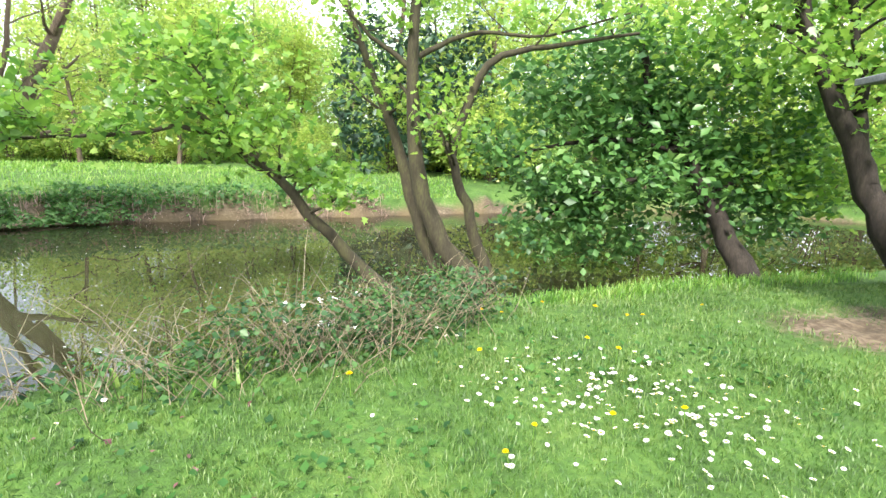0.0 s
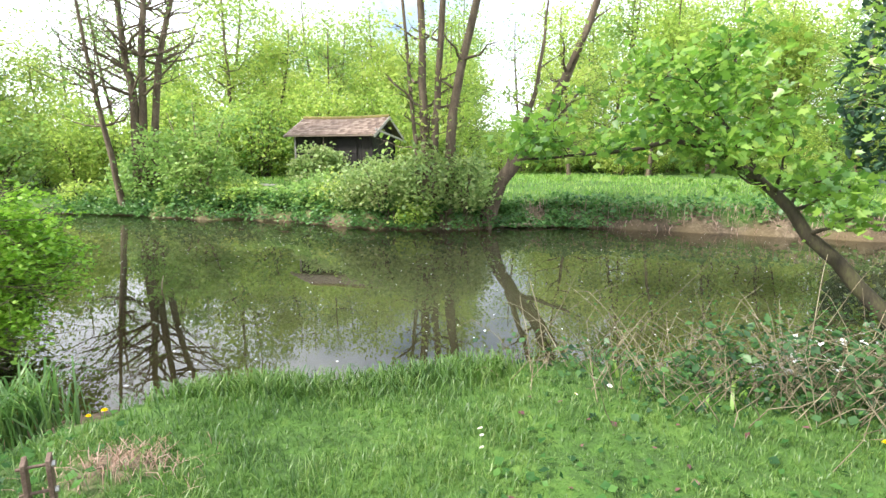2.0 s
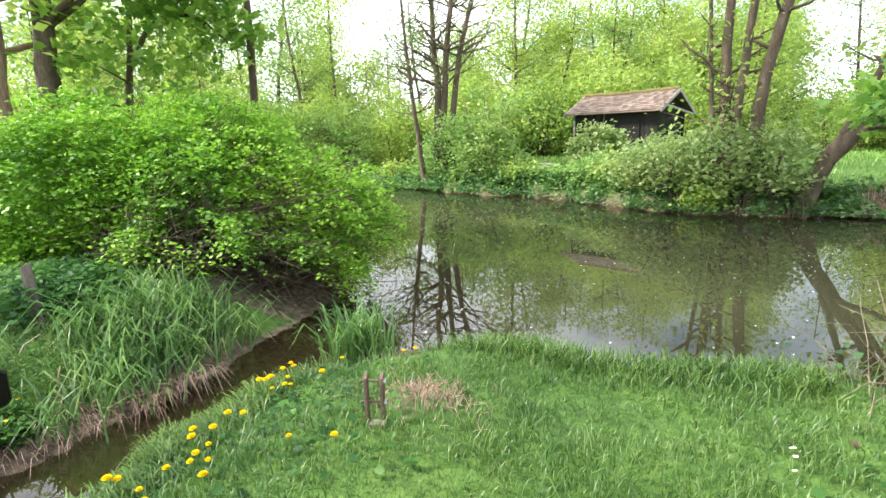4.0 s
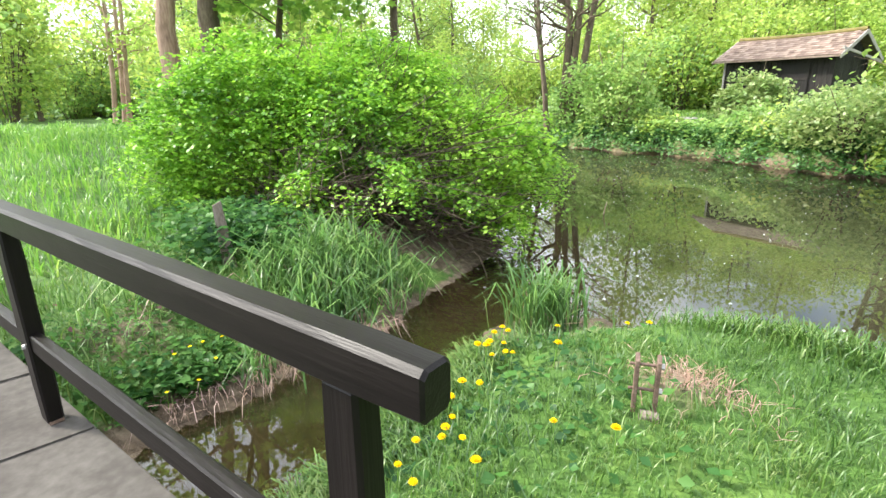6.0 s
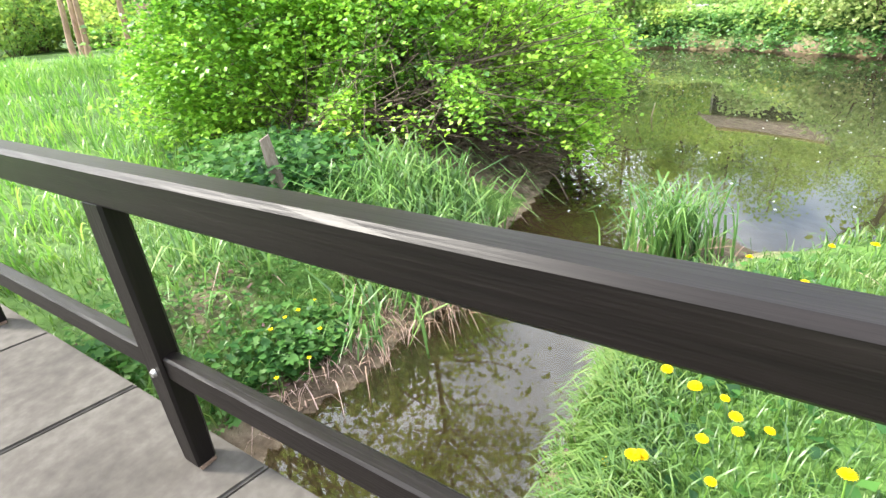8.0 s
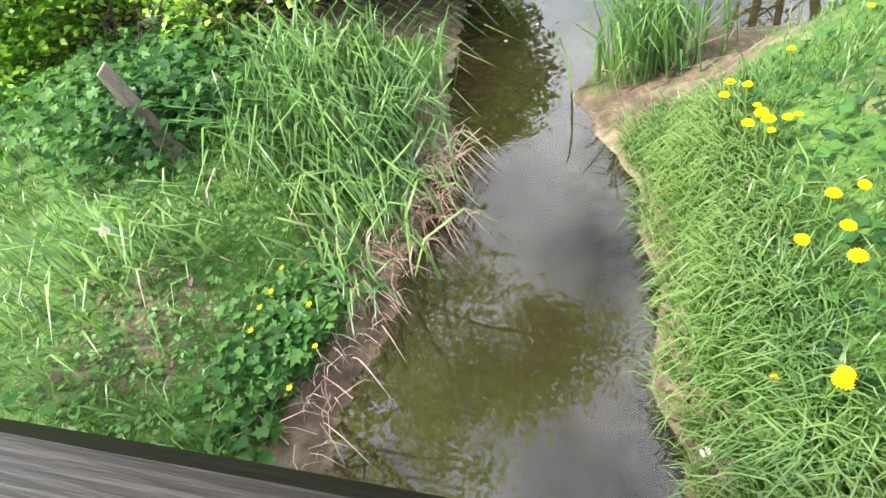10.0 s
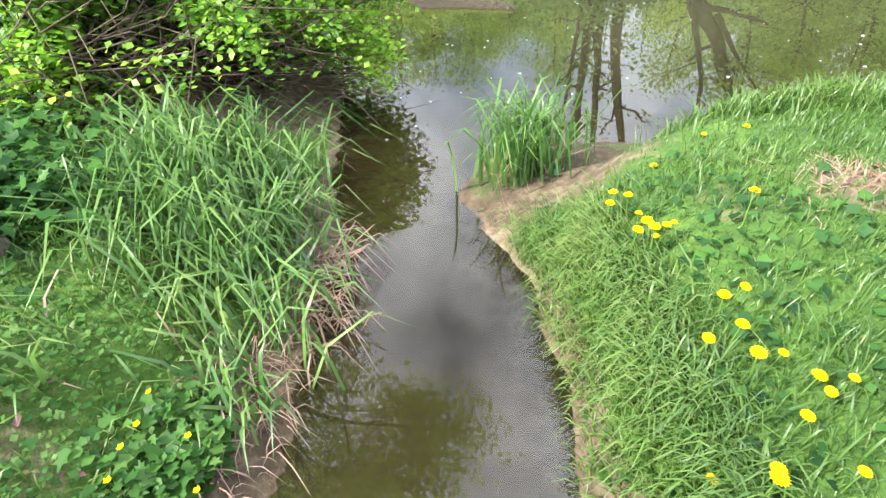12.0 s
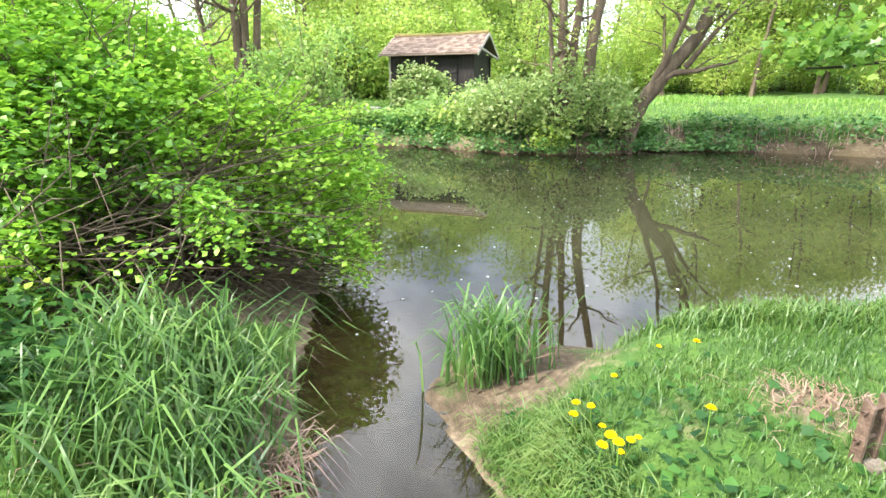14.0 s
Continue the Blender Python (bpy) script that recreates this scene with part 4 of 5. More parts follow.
def shrub(seed, r, h, leaf, size, n, name="wood_shrub", label="leafy undergrowth shrub in fresh green", group="undergrowth round the pond"):
    rng = np.random.default_rng(seed)
    root = thing(name, (0, 0, 0), label, "shrub", group)
    pieces = []
    for _ in range(12):
        a, q = rng.uniform(0, 6.28), rng.uniform(0.3, 0.9)
        e = np.array([math.cos(a) * r * q, math.sin(a) * r * q, h * rng.uniform(0.6, 1.0)])
        pieces.append(tube([(e[0] * 0.1, e[1] * 0.1, -0.1), e * np.array([0.5, 0.5, 0.6]) + rng.normal(size=3) * 0.05, e], (0.03, 0.018, 0.006), 4))
    v, t = join(pieces)
    tagged(part("stemwork", tri_mesh("stemwork", v, t, True), BARK, root), kind="stuff")
    global RNG
    RNG = rng
    centres = blob((0, 0, h * 0.5), (r, r, h * 0.52), n // 9, rng)
    pts = np.repeat(centres, 9, axis=0) + rng.normal(size=(len(centres) * 9, 3)) * size * 1.4
    pts = pts[pts[:, 2] > 0.0]
    v, t = leaf_mesh(pts, size, 0.6)
    tagged(part("foliage", tri_mesh("foliage", v, t), leaf, root), kind="stuff")
    return root


place_r = random.Random(12)
kinds = [wood_tree(101, 13, WOOD_LIGHT, BARK, 0.23, 15, 26, 3.0, 0.16), wood_tree(102, 11, WOOD_LIGHT, BARK, 0.22, 14, 24, 2.6, 0.13), wood_tree(103, 15, WOOD_DEEP, BARK, 0.23, 12, 28, 3.0, 0.18),
         wood_tree(104, 12, WOOD_DEEP, BARK, 0.2, 5, 26, 2.8, 0.14), wood_tree(105, 9, WOOD_LIGHT, BARK, 0.22, 15, 22, 2.4, 0.11)]
bushes = [shrub(201, 1.9, 3.4, WOOD_LIGHT, 0.17, 2600), shrub(202, 2.2, 2.8, WOOD_DEEP, 0.17, 2600), shrub(203, 1.7, 4.4, WOOD_LIGHT, 0.17, 2800)]


def put_ring(src, spots):
    """The first spot takes the built one itself, the rest are copies."""
    for i, (x, y, s, a) in enumerate(spots):
        m = pose(x, y, gz(x, y) - 0.05, 0, 0, a)
        if i == 0:
            src.matrix_basis = m @ Matrix.Scale(s, 4)
        else:
            c = copy_thing(src, m)
            c.scale = (s, s, s)


def spots(n, a0, a1, r0, r1, clear=1.2, s0=0.6, s1=0.92):
    """Places in a sector round the pond: bearing from +x in degrees, distance from the lawn; never in water."""
    got = []
    while len(got) < n:
        a, r = radians(place_r.uniform(a0, a1)), place_r.uniform(r0, r1)
        x, y = -3 + math.cos(a) * r, math.sin(a) * r
        if float(shore(np.array([x]), np.array([y]))[0]) < clear or math.hypot(x - SHED_AT[0], y - SHED_AT[1]) < 3.6:
            continue
        if abs(x + 22.5) < 3.5 and 5 < y < 9.5:
            continue
        got.append((x, y, place_r.uniform(s0, s1), place_r.uniform(0, 360)))
    return got


wood = spots(70, 95, 165, 30, 50, 6.0, 0.65, 0.95) + spots(60, 148, 212, 31, 58, 3.0, 0.65, 0.95) + spots(30, 100, 165, 48, 62, 6.0, 0.8, 1.1) + spots(30, 205, 250, 31, 58, 3.0) + spots(46, 25, 100, 26, 48, 3.0, 0.8, 1.1)
for k, src in enumerate(kinds):
    put_ring(src, wood[k::len(kinds)])
low = spots(60, 95, 160, 31, 42, 9.0) + spots(66, 150, 210, 27, 44, 1.5, 0.8, 1.3) + spots(22, 205, 245, 36, 52, 3.0) + spots(26, 212, 262, 30, 46, 3.0, 0.9, 1.4) + spots(54, 25, 100, 23, 38, 1.0, 0.9, 1.4)
for k, src in enumerate(bushes):
    put_ring(src, low[k::len(bushes)])

# ---- things on this bank ----


def stuff(name, pieces, mat, label, category):
    v, t = join(pieces) if isinstance(pieces, list) else pieces
    return tagged(part(name, tri_mesh(name, v, t), mat), label, category, kind="stuff")


def scatter(n, x0, x1, y0, y1, rng):
    return np.column_stack([rng.uniform(x0, x1, n), rng.uniform(y0, y1, n)])


def near_line(n, ring, spread, rng):
    """Random places beside an open line."""
    r = np.asarray(ring, float)
    seg = np.linalg.norm(np.diff(r, axis=0), axis=1)
    k = rng.choice(len(seg), n, p=seg / seg.sum())
    f = rng.uniform(0, 1, n)[:, None]
    return r[k] * (1 - f) + r[k + 1] * f + rng.normal(size=(n, 2)) * spread


# the big round shrub by the brook mouth
hr = np.random.default_rng(70)
RNG = hr
hedge = thing("hedge_shrub", (-9.0, -3.9, -0.1), "big round bright green shrub overhanging the brook mouth", "shrub")
HEDGE = [((-9.35, -4.0, 0.8), (1.75, 2.3, 1.4), 2300), ((-8.75, -2.3, 0.55), (1.0, 1.05, 0.95), 900), ((-9.1, -5.9, 0.65), (1.2, 1.2, 1.0), 700), ((-7.7, -3.75, 0.35), (0.75, 1.05, 0.65), 650), ((-8.0, -2.75, 0.15), (0.6, 0.6, 0.45), 240), ((-9.5, -4.1, 1.7), (1.3, 1.6, 0.65), 700)]
HEDGE += [((-8.25, -2.5, 0.0), (0.9, 0.8, 0.55), 480), ((-8.65, -5.95, 0.85), (1.25, 1.0, 1.15), 1000), ((-8.5, -4.3, 0.95), (1.0, 1.5, 0.95), 1200), ((-9.0, -5.4, 1.5), (1.3, 1.3, 0.75), 900)]
HEDGE = [((x, y + 0.44, z), r, n) for (x, y, z), r, n in HEDGE]
hedge_at = np.array((-9.0, -3.9, -0.1))
HOLLOWS = np.array([(-7.4, -3.3, 0.2), (-7.2, -3.0, 0.05), (-7.75, -2.7, -0.1), (-8.1, -2.2, -0.45), (-7.4, -3.3, 0.6), (-7.5, -2.1, -0.25), (-7.3, -2.6, -0.1)])
for k, (c, r, n) in enumerate(HEDGE):
    tips = blob(c, np.array(r) * 1.02, int(n * 0.55), hr)
    tips = tips[(tips[:, 2] > -0.3) & (np.min(np.linalg.norm(tips[:, None] - HOLLOWS[None], axis=2), axis=1) > hr.uniform(0.38, 0.62, len(tips)))]
    root_at = np.array(c) + (tips - np.array(c)) * 0.45 + np.array([0, 0, 0.1])
    m = 26
    u = hr.uniform(0.25, 1.0, (len(tips), m, 1)) ** 0.8
    sag_ = np.array([0, 0, -0.16]) * u**3
    pts = root_at[:, None] + (tips - root_at)[:, None] * u + sag_ + hr.normal(size=(len(tips), m, 3)) * np.array([0.065, 0.065, 0.028])
    v, t = leaf_mesh(pts.reshape(-1, 3) - hedge_at, 0.056, 1.3, 1.3)
    tagged(part("foliage", tri_mesh("foliage", v, t), SHRUB, hedge), kind="stuff")
# Inner branches, multiplied and bark-coloured so the hollows look as dark as shade.
pieces = []
for _ in range(1150):
    c, r, n = HEDGE[int(hr.choice(7, p=[0.26, 0.16, 0.08, 0.26, 0.1, 0.04, 0.1]))]
    foot = np.array([hr.uniform(-9.6, -8.0), hr.uniform(-5.0, -2.6), -0.4])
    e = blob(c, np.array(r) * 0.98, 1, hr)[0]
    m = foot * 0.45 + e * 0.55 + np.array([0, 0, 0.25]) + hr.normal(size=3) * 0.12
    pieces.append(tube(np.array([foot, m, e, e + hr.normal(size=3) * 0.2]) - hedge_at, (0.012, 0.007, 0.004, 0.002), 4))
v, t = join(pieces)
tagged(part("branchwork", tri_mesh("branchwork", v, t, True), BARK, hedge, "tangle of grey-brown bare branches inside"), kind="stuff")

# reeds
RNG = rr = np.random.default_rng(71)


def reed_clump(name, centres, n, h0, h1, spread, label, lean=0.8):
    c = np.asarray(centres, float)
    xy = c[rr.integers(0, len(c), n)] + rr.normal(size=(n, 2)) * spread
    base = on_ground(xy)
    base[:, 2] = np.maximum(base[:, 2], WATER_Z) - 0.03
    root = thing(name, (*c.mean(axis=0), float(base[:, 2].min())), label, "reeds")
    off = np.array([*c.mean(axis=0), float(base[:, 2].min())])
    v, t = blade_mesh(base - off, rr.uniform(h0, h1, n), rr.uniform(0.009, 0.021, n), lean, 0.75)
    blades_ob = part("leafage", tri_mesh("leafage", v, t), REED, root)
    blades_ob["kind"] = "stuff"
    k = n // 7
    v, t = blade_mesh(base[:k] - off, rr.uniform(h0 * 0.4, h0, k), rr.uniform(0.005, 0.01, k), 1.6, 0.9)
    dry = part("dry_straw", tri_mesh("dry_straw", v, t), STRAW, root, "pale dry broken blades")
    dry["kind"] = "stuff"
    return root


reed_clump("reed_clump", [(-6.0, -1.4), (-6.08, -1.5), (-5.95, -1.28), (-6.12, -1.32)], 230, 0.35, 0.8, 0.12, "clump of tall green reeds on a sand spit", 0.75)
reed_clump("reed_bed", [(-5.6, -3.25), (-5.9, -3.15), (-6.2, -3.05), (-6.5, -2.95), (-6.8, -2.8), (-6.1, -3.5), (-6.5, -3.4), (-6.85, -3.2)], 1050, 0.28, 0.62, 0.15, "thick bed of arching green reeds on the brook bank", 1.15)
reed_clump("reed_tuft", [(-5.2, -3.4)], 40, 0.25, 0.45, 0.07, "small reed tuft at the brook edge", 1.2)
reed_clump("reed_tuft", [(-5.45, -4.15), (-5.7, -4.5)], 90, 0.25, 0.5, 0.16, "loose tuft of long grass on the bank", 1.0)
stub_xy = near_line(150, [(-5.5, -3.07), (-5.85, -2.82), (-6.05, -2.72)], 0.07, rr)
b = on_ground(stub_xy)
b[:, 2] = np.maximum(b[:, 2], WATER_Z) + 0.02
stuff("reed_straw", blade_mesh(b, rr.uniform(0.08, 0.2, 150), rr.uniform(0.005, 0.011, 150), 2.4, 0.9, rr.normal(0.75, 0.7, 150)), STRAW, "broken pale straw hanging at the reed bed's foot", "dry reeds")

# the stake, and the little iron frame by the bare patch
stake = thing("wooden_stake", (-6.33, -4.13, gz(-6.33, -4.13) - 0.05), "weathered grey wooden stake leaning in the ivy", "stake")
sb = box(0.12, 0.04, 0.62, 0.006, (0, 0, 0.31))
for vv in sb.verts:
    if vv.co.z > 0.5:
        vv.co.x *= 0.62
        vv.co.z += 0.03 * (vv.co.x > 0)
body = part("board", sb, GREYPOST, stake)
body.matrix_basis = pose(0, 0, 0, -4, -5, 110)
frame_at = (-4.17, -1.145, gz(-4.17, -1.145) - 0.03)
iron = thing("mooring_frame", frame_at, "two rusty iron uprights joined by crossbars, set in the grass", "mooring frame", rz=78)
for x in (-0.042, 0.042):
    up_bm = box(0.018, 0.04, 0.34, 0.003, (x, 0, 0.13))
    for vv in up_bm.verts:
        if vv.co.z > 0.25 and vv.co.y < 0:
            vv.co.z -= 0.022
    part("upright", up_bm, RUST, iron)
for z in (0.255, 0.14):
    rv, rt = tube([(-0.07, 0, z), (0, 0, z + 0.002), (0.06, 0, z)], (0.007, 0.007, 0.007), 8)
    part("crossbar", tri_mesh("crossbar", rv, rt, True), RUST, iron)
    nut = bmesh.new()
    bmesh.ops.create_cone(nut, cap_ends=True, segments=6, radius1=0.014, radius2=0.013, depth=0.012)
    nu = part("nut", nut, STEEL, iron, "grey steel nut")
    nu.matrix_basis = pose(0.058, 0, z, 0, 90, 0)
part("foot_plate", box(0.08, 0.06, 0.03, 0.006, (0.02, -0.035, 0.035)), GREYPOST, iron, "pale concrete foot")
RNG = mr = np.random.default_rng(72)
mxy = np.array([-4.42, -0.82]) + mr.normal(size=(240, 2)) * np.array([0.12, 0.14])
b = on_ground(mxy)
stuff("straw_mat", blade_mesh(b, mr.uniform(0.03, 0.07, 240), mr.uniform(0.003, 0.006, 240), 4.0, 1.0), STRAW, "dry trampled straw on the bare patch", "straw")

# lawn
RNG = lr = np.random.default_rng(73)


def turf(n, x0, x1, y0, y1, h, w, lean, keep=1.0, dmin=0.12, mat=LAWN, name="lawn_grass", label="short bright green lawn grass", patch=True, dmax=1e9, hvar=0.45):
    xy = scatter(n, x0, x1, y0, y1, lr)
    d = shore(xy[:, 0], xy[:, 1])
    s = soil_at(xy[:, 0], xy[:, 1], d)
    ok = (d > dmin) & (d < dmax) & (lr.uniform(0, 1, n) > s * 1.25)
    rel = (xy - np.array([RAIL_AT.x, RAIL_AT.y]))
    along, outw = rel @ np.array([ALONG.x, ALONG.y]), rel @ np.array([OUT.x, OUT.y])
    ok &= ~((along > -0.45) & (along < 5.7) & (outw < 0.12) & (outw > -1.75))
    if patch:
        tuft = 0.5 + 0.5 * wave(xy[:, 0], xy[:, 1], 0.5, 21)
        ok &= lr.uniform(0, 1, n) < 0.45 + 0.55 * tuft
    xy = xy[ok]
    base = on_ground(xy)
    base[:, 2] -= 0.01
    lump = 1 + 0.4 * wave(xy[:, 0], xy[:, 1], 0.8, 22)
    hh = h * np.clip(lump, 0.5, 1.6) * lr.uniform(1 - hvar, 1 + hvar, len(xy))
    return stuff(name, blade_mesh(base, hh, w * lr.uniform(0.7, 1.3, len(xy)), lean), mat, label, "grass")


turf(150000, -5.6, 1.5, -2.6, 3.2, 0.045, 0.0042, 1.0)
turf(60000, -4.0, 5.5, 2.5, 7.2, 0.055, 0.0065, 1.0)
turf(9000, -5.2, -3.2, -2.7, 1.0, 0.09, 0.005, 1.0, name="lawn_tufts", label="longer tufts of lawn grass")
turf(14000, -9.5, -4.2, -6.4, -3.0, 0.13, 0.008, 1.0, name="bank_grass", label="loose green grass on the brook bank", dmin=0.15)
turf(30000, -17.0, -4.5, -17.0, -5.4, 0.24, 0.016, 0.9, mat=TALL, name="meadow_grass", label="tall lush meadow grass", dmin=0.4)
turf(34000, -30.0, -3.0, 2.0, 24.0, 0.15, 0.022, 1.0, mat=TALL, name="far_bank_grass", label="lush grass on the far bank", dmin=0.35, patch=False)
edge_line = [(-5.5, -0.5), (-5.15, -0.1), (-4.85, 0.45), (-4.6, 1.0), (-4.3, 1.4)]
exy = near_line(5200, edge_line, 0.16, lr)
b = on_ground(exy)
keep_ = b[:, 2] > WATER_Z
b = b[keep_]
stuff("edge_grass", blade_mesh(b - np.array([0, 0, 0.02]), lr.uniform(0.07, 0.2, len(b)), lr.uniform(0.005, 0.009, len(b)), 0.9, 0.5), LAWN, "long lush grass along the pond edge", "grass")
bxy = near_line(6500, [(-3.4, -2.62), (-3.87, -2.4), (-4.25, -2.22), (-4.62, -2.04), (-5.03, -1.86), (-5.45, -1.74)], 0.12, lr)
b = on_ground(bxy)
b = b[b[:, 2] > WATER_Z + 0.015]
stuff("brook_edge_grass", blade_mesh(b - np.array([0, 0, 0.02]), lr.uniform(0.07, 0.18, len(b)), lr.uniform(0.004, 0.008, len(b)), 1.2, 0.7, lr.normal(-2.1, 0.9, len(b))), LAWN, "long grass drooping over the brook edge", "grass")
rxy = near_line(2600, [(-1.4, 5.4), (-0.4, 6.0), (1.7, 7.1), (4.5, 8.4)], 0.25, lr)
b = on_ground(rxy)
b = b[b[:, 2] > WATER_Z + 0.1]
stuff("edge_grass", blade_mesh(b, lr.uniform(0.06, 0.17, len(b)), lr.uniform(0.007, 0.012, len(b)), 0.8, 0.5), TALL, "long grass under the trees at the bank", "grass")

# herbs, ivy and fallen leaves


def herb_patch(name, spots_, n, size, rise, mat, label, lobes=False, seed=1, category="herbs", spread=0.2):
    global RNG
    RNG = r = np.random.default_rng(seed)
    c = np.asarray(spots_, float)
    xy = c[r.integers(0, len(c), n)] + r.normal(size=(n, 2)) * spread
    p = on_ground(xy)
    p = p[p[:, 2] > WATER_Z + 0.06]
    p[:, 2] += r.uniform(0.02, rise, len(p))
    return stuff(name, leaf_mesh(p, size, 1.6, 1.15, lobes=lobes), mat, label, category)


herb_patch("buttercup_leaves", [(-5.0, -3.62), (-4.85, -3.75), (-4.7, -3.85), (-5.15, -3.55)], 900, 0.055, 0.13, HERB, "dark lobed buttercup leaves on the brook bank", True, 80, spread=0.12)
herb_patch("ivy", [(-6.6, -4.4), (-7.0, -4.6), (-7.3, -4.9), (-6.9, -4.1), (-7.3, -4.3), (-6.5, -4.0)], 3600, 0.06, 0.42, HERB, "dark ivy and nettles under the shrub", True, 81, spread=0.22)
herb_patch("bank_herbs", [(-5.4, -3.9), (-5.8, -4.2), (-5.2, -4.4), (-4.6, -4.2), (-5.7, -3.7), (-4.5, -4.6), (-5.0, -4.1)], 2800, 0.03, 0.07, HERB, "low creeping herbs on the bank", False, 82, spread=0.26)
herb_patch("lawn_herbs", [(-4.6, -1.9), (-4.3, -2.1), (-4.9, -1.6), (-4.2, -1.5), (-1.0, 3.0), (-2.0, 1.5), (-2.9, 0.9), (0.2, 2.9)], 800, 0.05, 0.06, HERB, "dandelion and clover leaves in the lawn", False, 83, spread=0.35)
herb_patch("fallen_leaves", [(-5.3, -4.3), (-5.0, -4.5), (-2.4, 0.9), (-3.4, 1.4), (-1.2, 0.6), (-3.1, 0.4), (-5.5, -4.0), (-4.8, -4.2)], 120, 0.04, 0.03, DEADLEAF, "brown fallen leaves lying in the grass", False, 84, spread=0.4)
herb_patch("bridge_herbs", [(-4.1, -3.75), (-4.35, -4.1), (-4.6, -4.5), (-3.85, -3.45)], 520, 0.055, 0.16, HERB, "small plants growing along the bridge edge", True, 85, spread=0.1)
herb_patch("nettle_bed", [(-11.8, 12.6), (-10.8, 13.3), (-9.6, 14.2), (-8.2, 15.2), (-6.5, 16.2), (-12.6, 11.9)], 2200, 0.14, 0.42, CHESTNUT, "bed of dark nettles on the far bank", False, 86, spread=0.5)
herb_patch("bank_undergrowth", [(-19.5, 5.6), (-20.8, 4.3), (-21.8, 3.4), (-23.2, 2.2), (-25.5, 0.4), (-26.8, -0.6), (-18.2, 6.0), (-17.2, 6.3)], 6500, 0.15, 0.55, WOOD_DEEP, "leafy undergrowth along the far shore", False, 87, spread=0.55)

far_line = [(-12.0, 12.2), (-13.4, 10.6), (-13.9, 9.4), (-14.7, 7.5), (-16.1, 6.4), (-19.4, 5.2), (-21.5, 2.9), (-24.2, 0.9), (-26.8, -1.5)]
RNG = fr = np.random.default_rng(91)
p = on_ground(near_line(30000, far_line, 0.4, fr))
p[:, 2] = np.maximum(p[:, 2], WATER_Z + 0.07)
p = p[wave(p[:, 0], p[:, 1], 1.6, 31) > -0.6]
p[:, 2] += fr.uniform(0, 1, len(p)) ** 1.5 * 0.5 * np.clip(0.7 + 0.5 * wave(p[:, 0], p[:, 1], 1.1, 32), 0.2, 1.3)
stuff("shore_plants", leaf_mesh(p, 0.1, 1.0, 1.3), CHESTNUT, "green undergrowth hanging over the far waterline", "undergrowth")

# brambles with dry canes
RNG = br = np.random.default_rng(74)
BR_LINE = [(-4.2, 1.75), (-3.75, 2.05), (-3.2, 2.55), (-2.6, 3.05), (-2.1, 3.5), (-1.75, 4.2), (-1.7, 4.9)]
bramble = thing("bramble_thicket", (-2.8, 3.0, -0.2), "bramble thicket with pale dry arching canes on the bank", "bramble")
off = np.array((-2.8, 3.0, -0.2))
p = on_ground(near_line(5200, BR_LINE, 0.24, br))
thin = br.uniform(0, 1, len(p)) < np.where(p[:, 0] < -3.5, 0.2, 0.85)
p = p[thin & (p[:, 2] > WATER_Z + 0.02)]
p[:, 2] += br.uniform(0.0, 1.0, len(p)) ** 1.6 * np.where(p[:, 0] > -3.3, 0.5, 0.28)
v, t = leaf_mesh(p - off, 0.055, 0.9, 1.3)
part("foliage", tri_mesh("foliage", v, t), BRAMBLE, bramble)["kind"] = "stuff"
p2 = on_ground(near_line(1500, [(-3.9, 2.2), (-2.6, 3.3), (-1.8, 4.3)], 0.25, br))
p2[:, 2] = np.maximum(p2[:, 2], WATER_Z) + br.uniform(0.1, 0.62, len(p2))
v, t = leaf_mesh(p2 - off, 0.026, 0.6, 1.8)
part("sprig_growth", tri_mesh("sprig_growth", v, t), HERB, bramble, "small grey-green sprigs")["kind"] = "stuff"
canes, pale_canes = [], []
for k in range(420):
    f = on_ground(near_line(1, BR_LINE if k % 4 else BR_LINE[2:5], 0.26, br))[0]
    f[2] = max(f[2], WATER_Z)
    a, ln = br.uniform(0, 6.28), br.uniform(0.3, 0.95) * (1.45 if k % 5 == 0 else 0.95)
    d = unit(np.array([math.cos(a) * 0.8, math.sin(a) * 0.8, 1.7 if k % 8 == 0 else 1.0]))
    drop = np.array([0, 0, -ln * br.uniform(0.05, 0.5)])
    q = [f, f + d * ln * 0.4 + br.normal(size=3) * 0.02, f + d * ln * 0.75 + drop * 0.35 + br.normal(size=3) * 0.02, f + d * ln + drop]
    (pale_canes if k % 8 == 0 else canes).append(tube(np.array(q) - off, np.array((1.0, 0.8, 0.6, 0.3)) * br.uniform(0.0022, 0.004), 5))
    if k % 2 == 0:
        e = br.normal(size=3) * 0.16
        canes.append(tube(np.array([q[1], q[1] + e * 0.6, q[1] + e * 1.2 + (0, 0, 0.04)]) - off, (0.0028, 0.002, 0.001), 4))
v, t = join(canes)
part("canework", tri_mesh("canework", v, t, True), TWIG, bramble, "dull brown bramble canes")["kind"] = "stuff"
v, t = join(pale_canes)
part("dry_canes", tri_mesh("dry_canes", v, t, True), CANE, bramble, "pale dry arching canes")["kind"] = "stuff"
bloss = on_ground(near_line(9, [(-2.9, 2.6), (-2.5, 3.0)], 0.1, br))
bloss[:, 2] += br.uniform(0.3, 0.5, 9)
v, t = leaf_mesh(np.repeat(bloss, 4, axis=0) + br.normal(size=(36, 3)) * 0.012 - off, 0.026, 1.0, 1.0)
part("blossom", tri_mesh("blossom", v, t), PETAL, bramble, "small white blossoms")["kind"] = "stuff"

# flowers


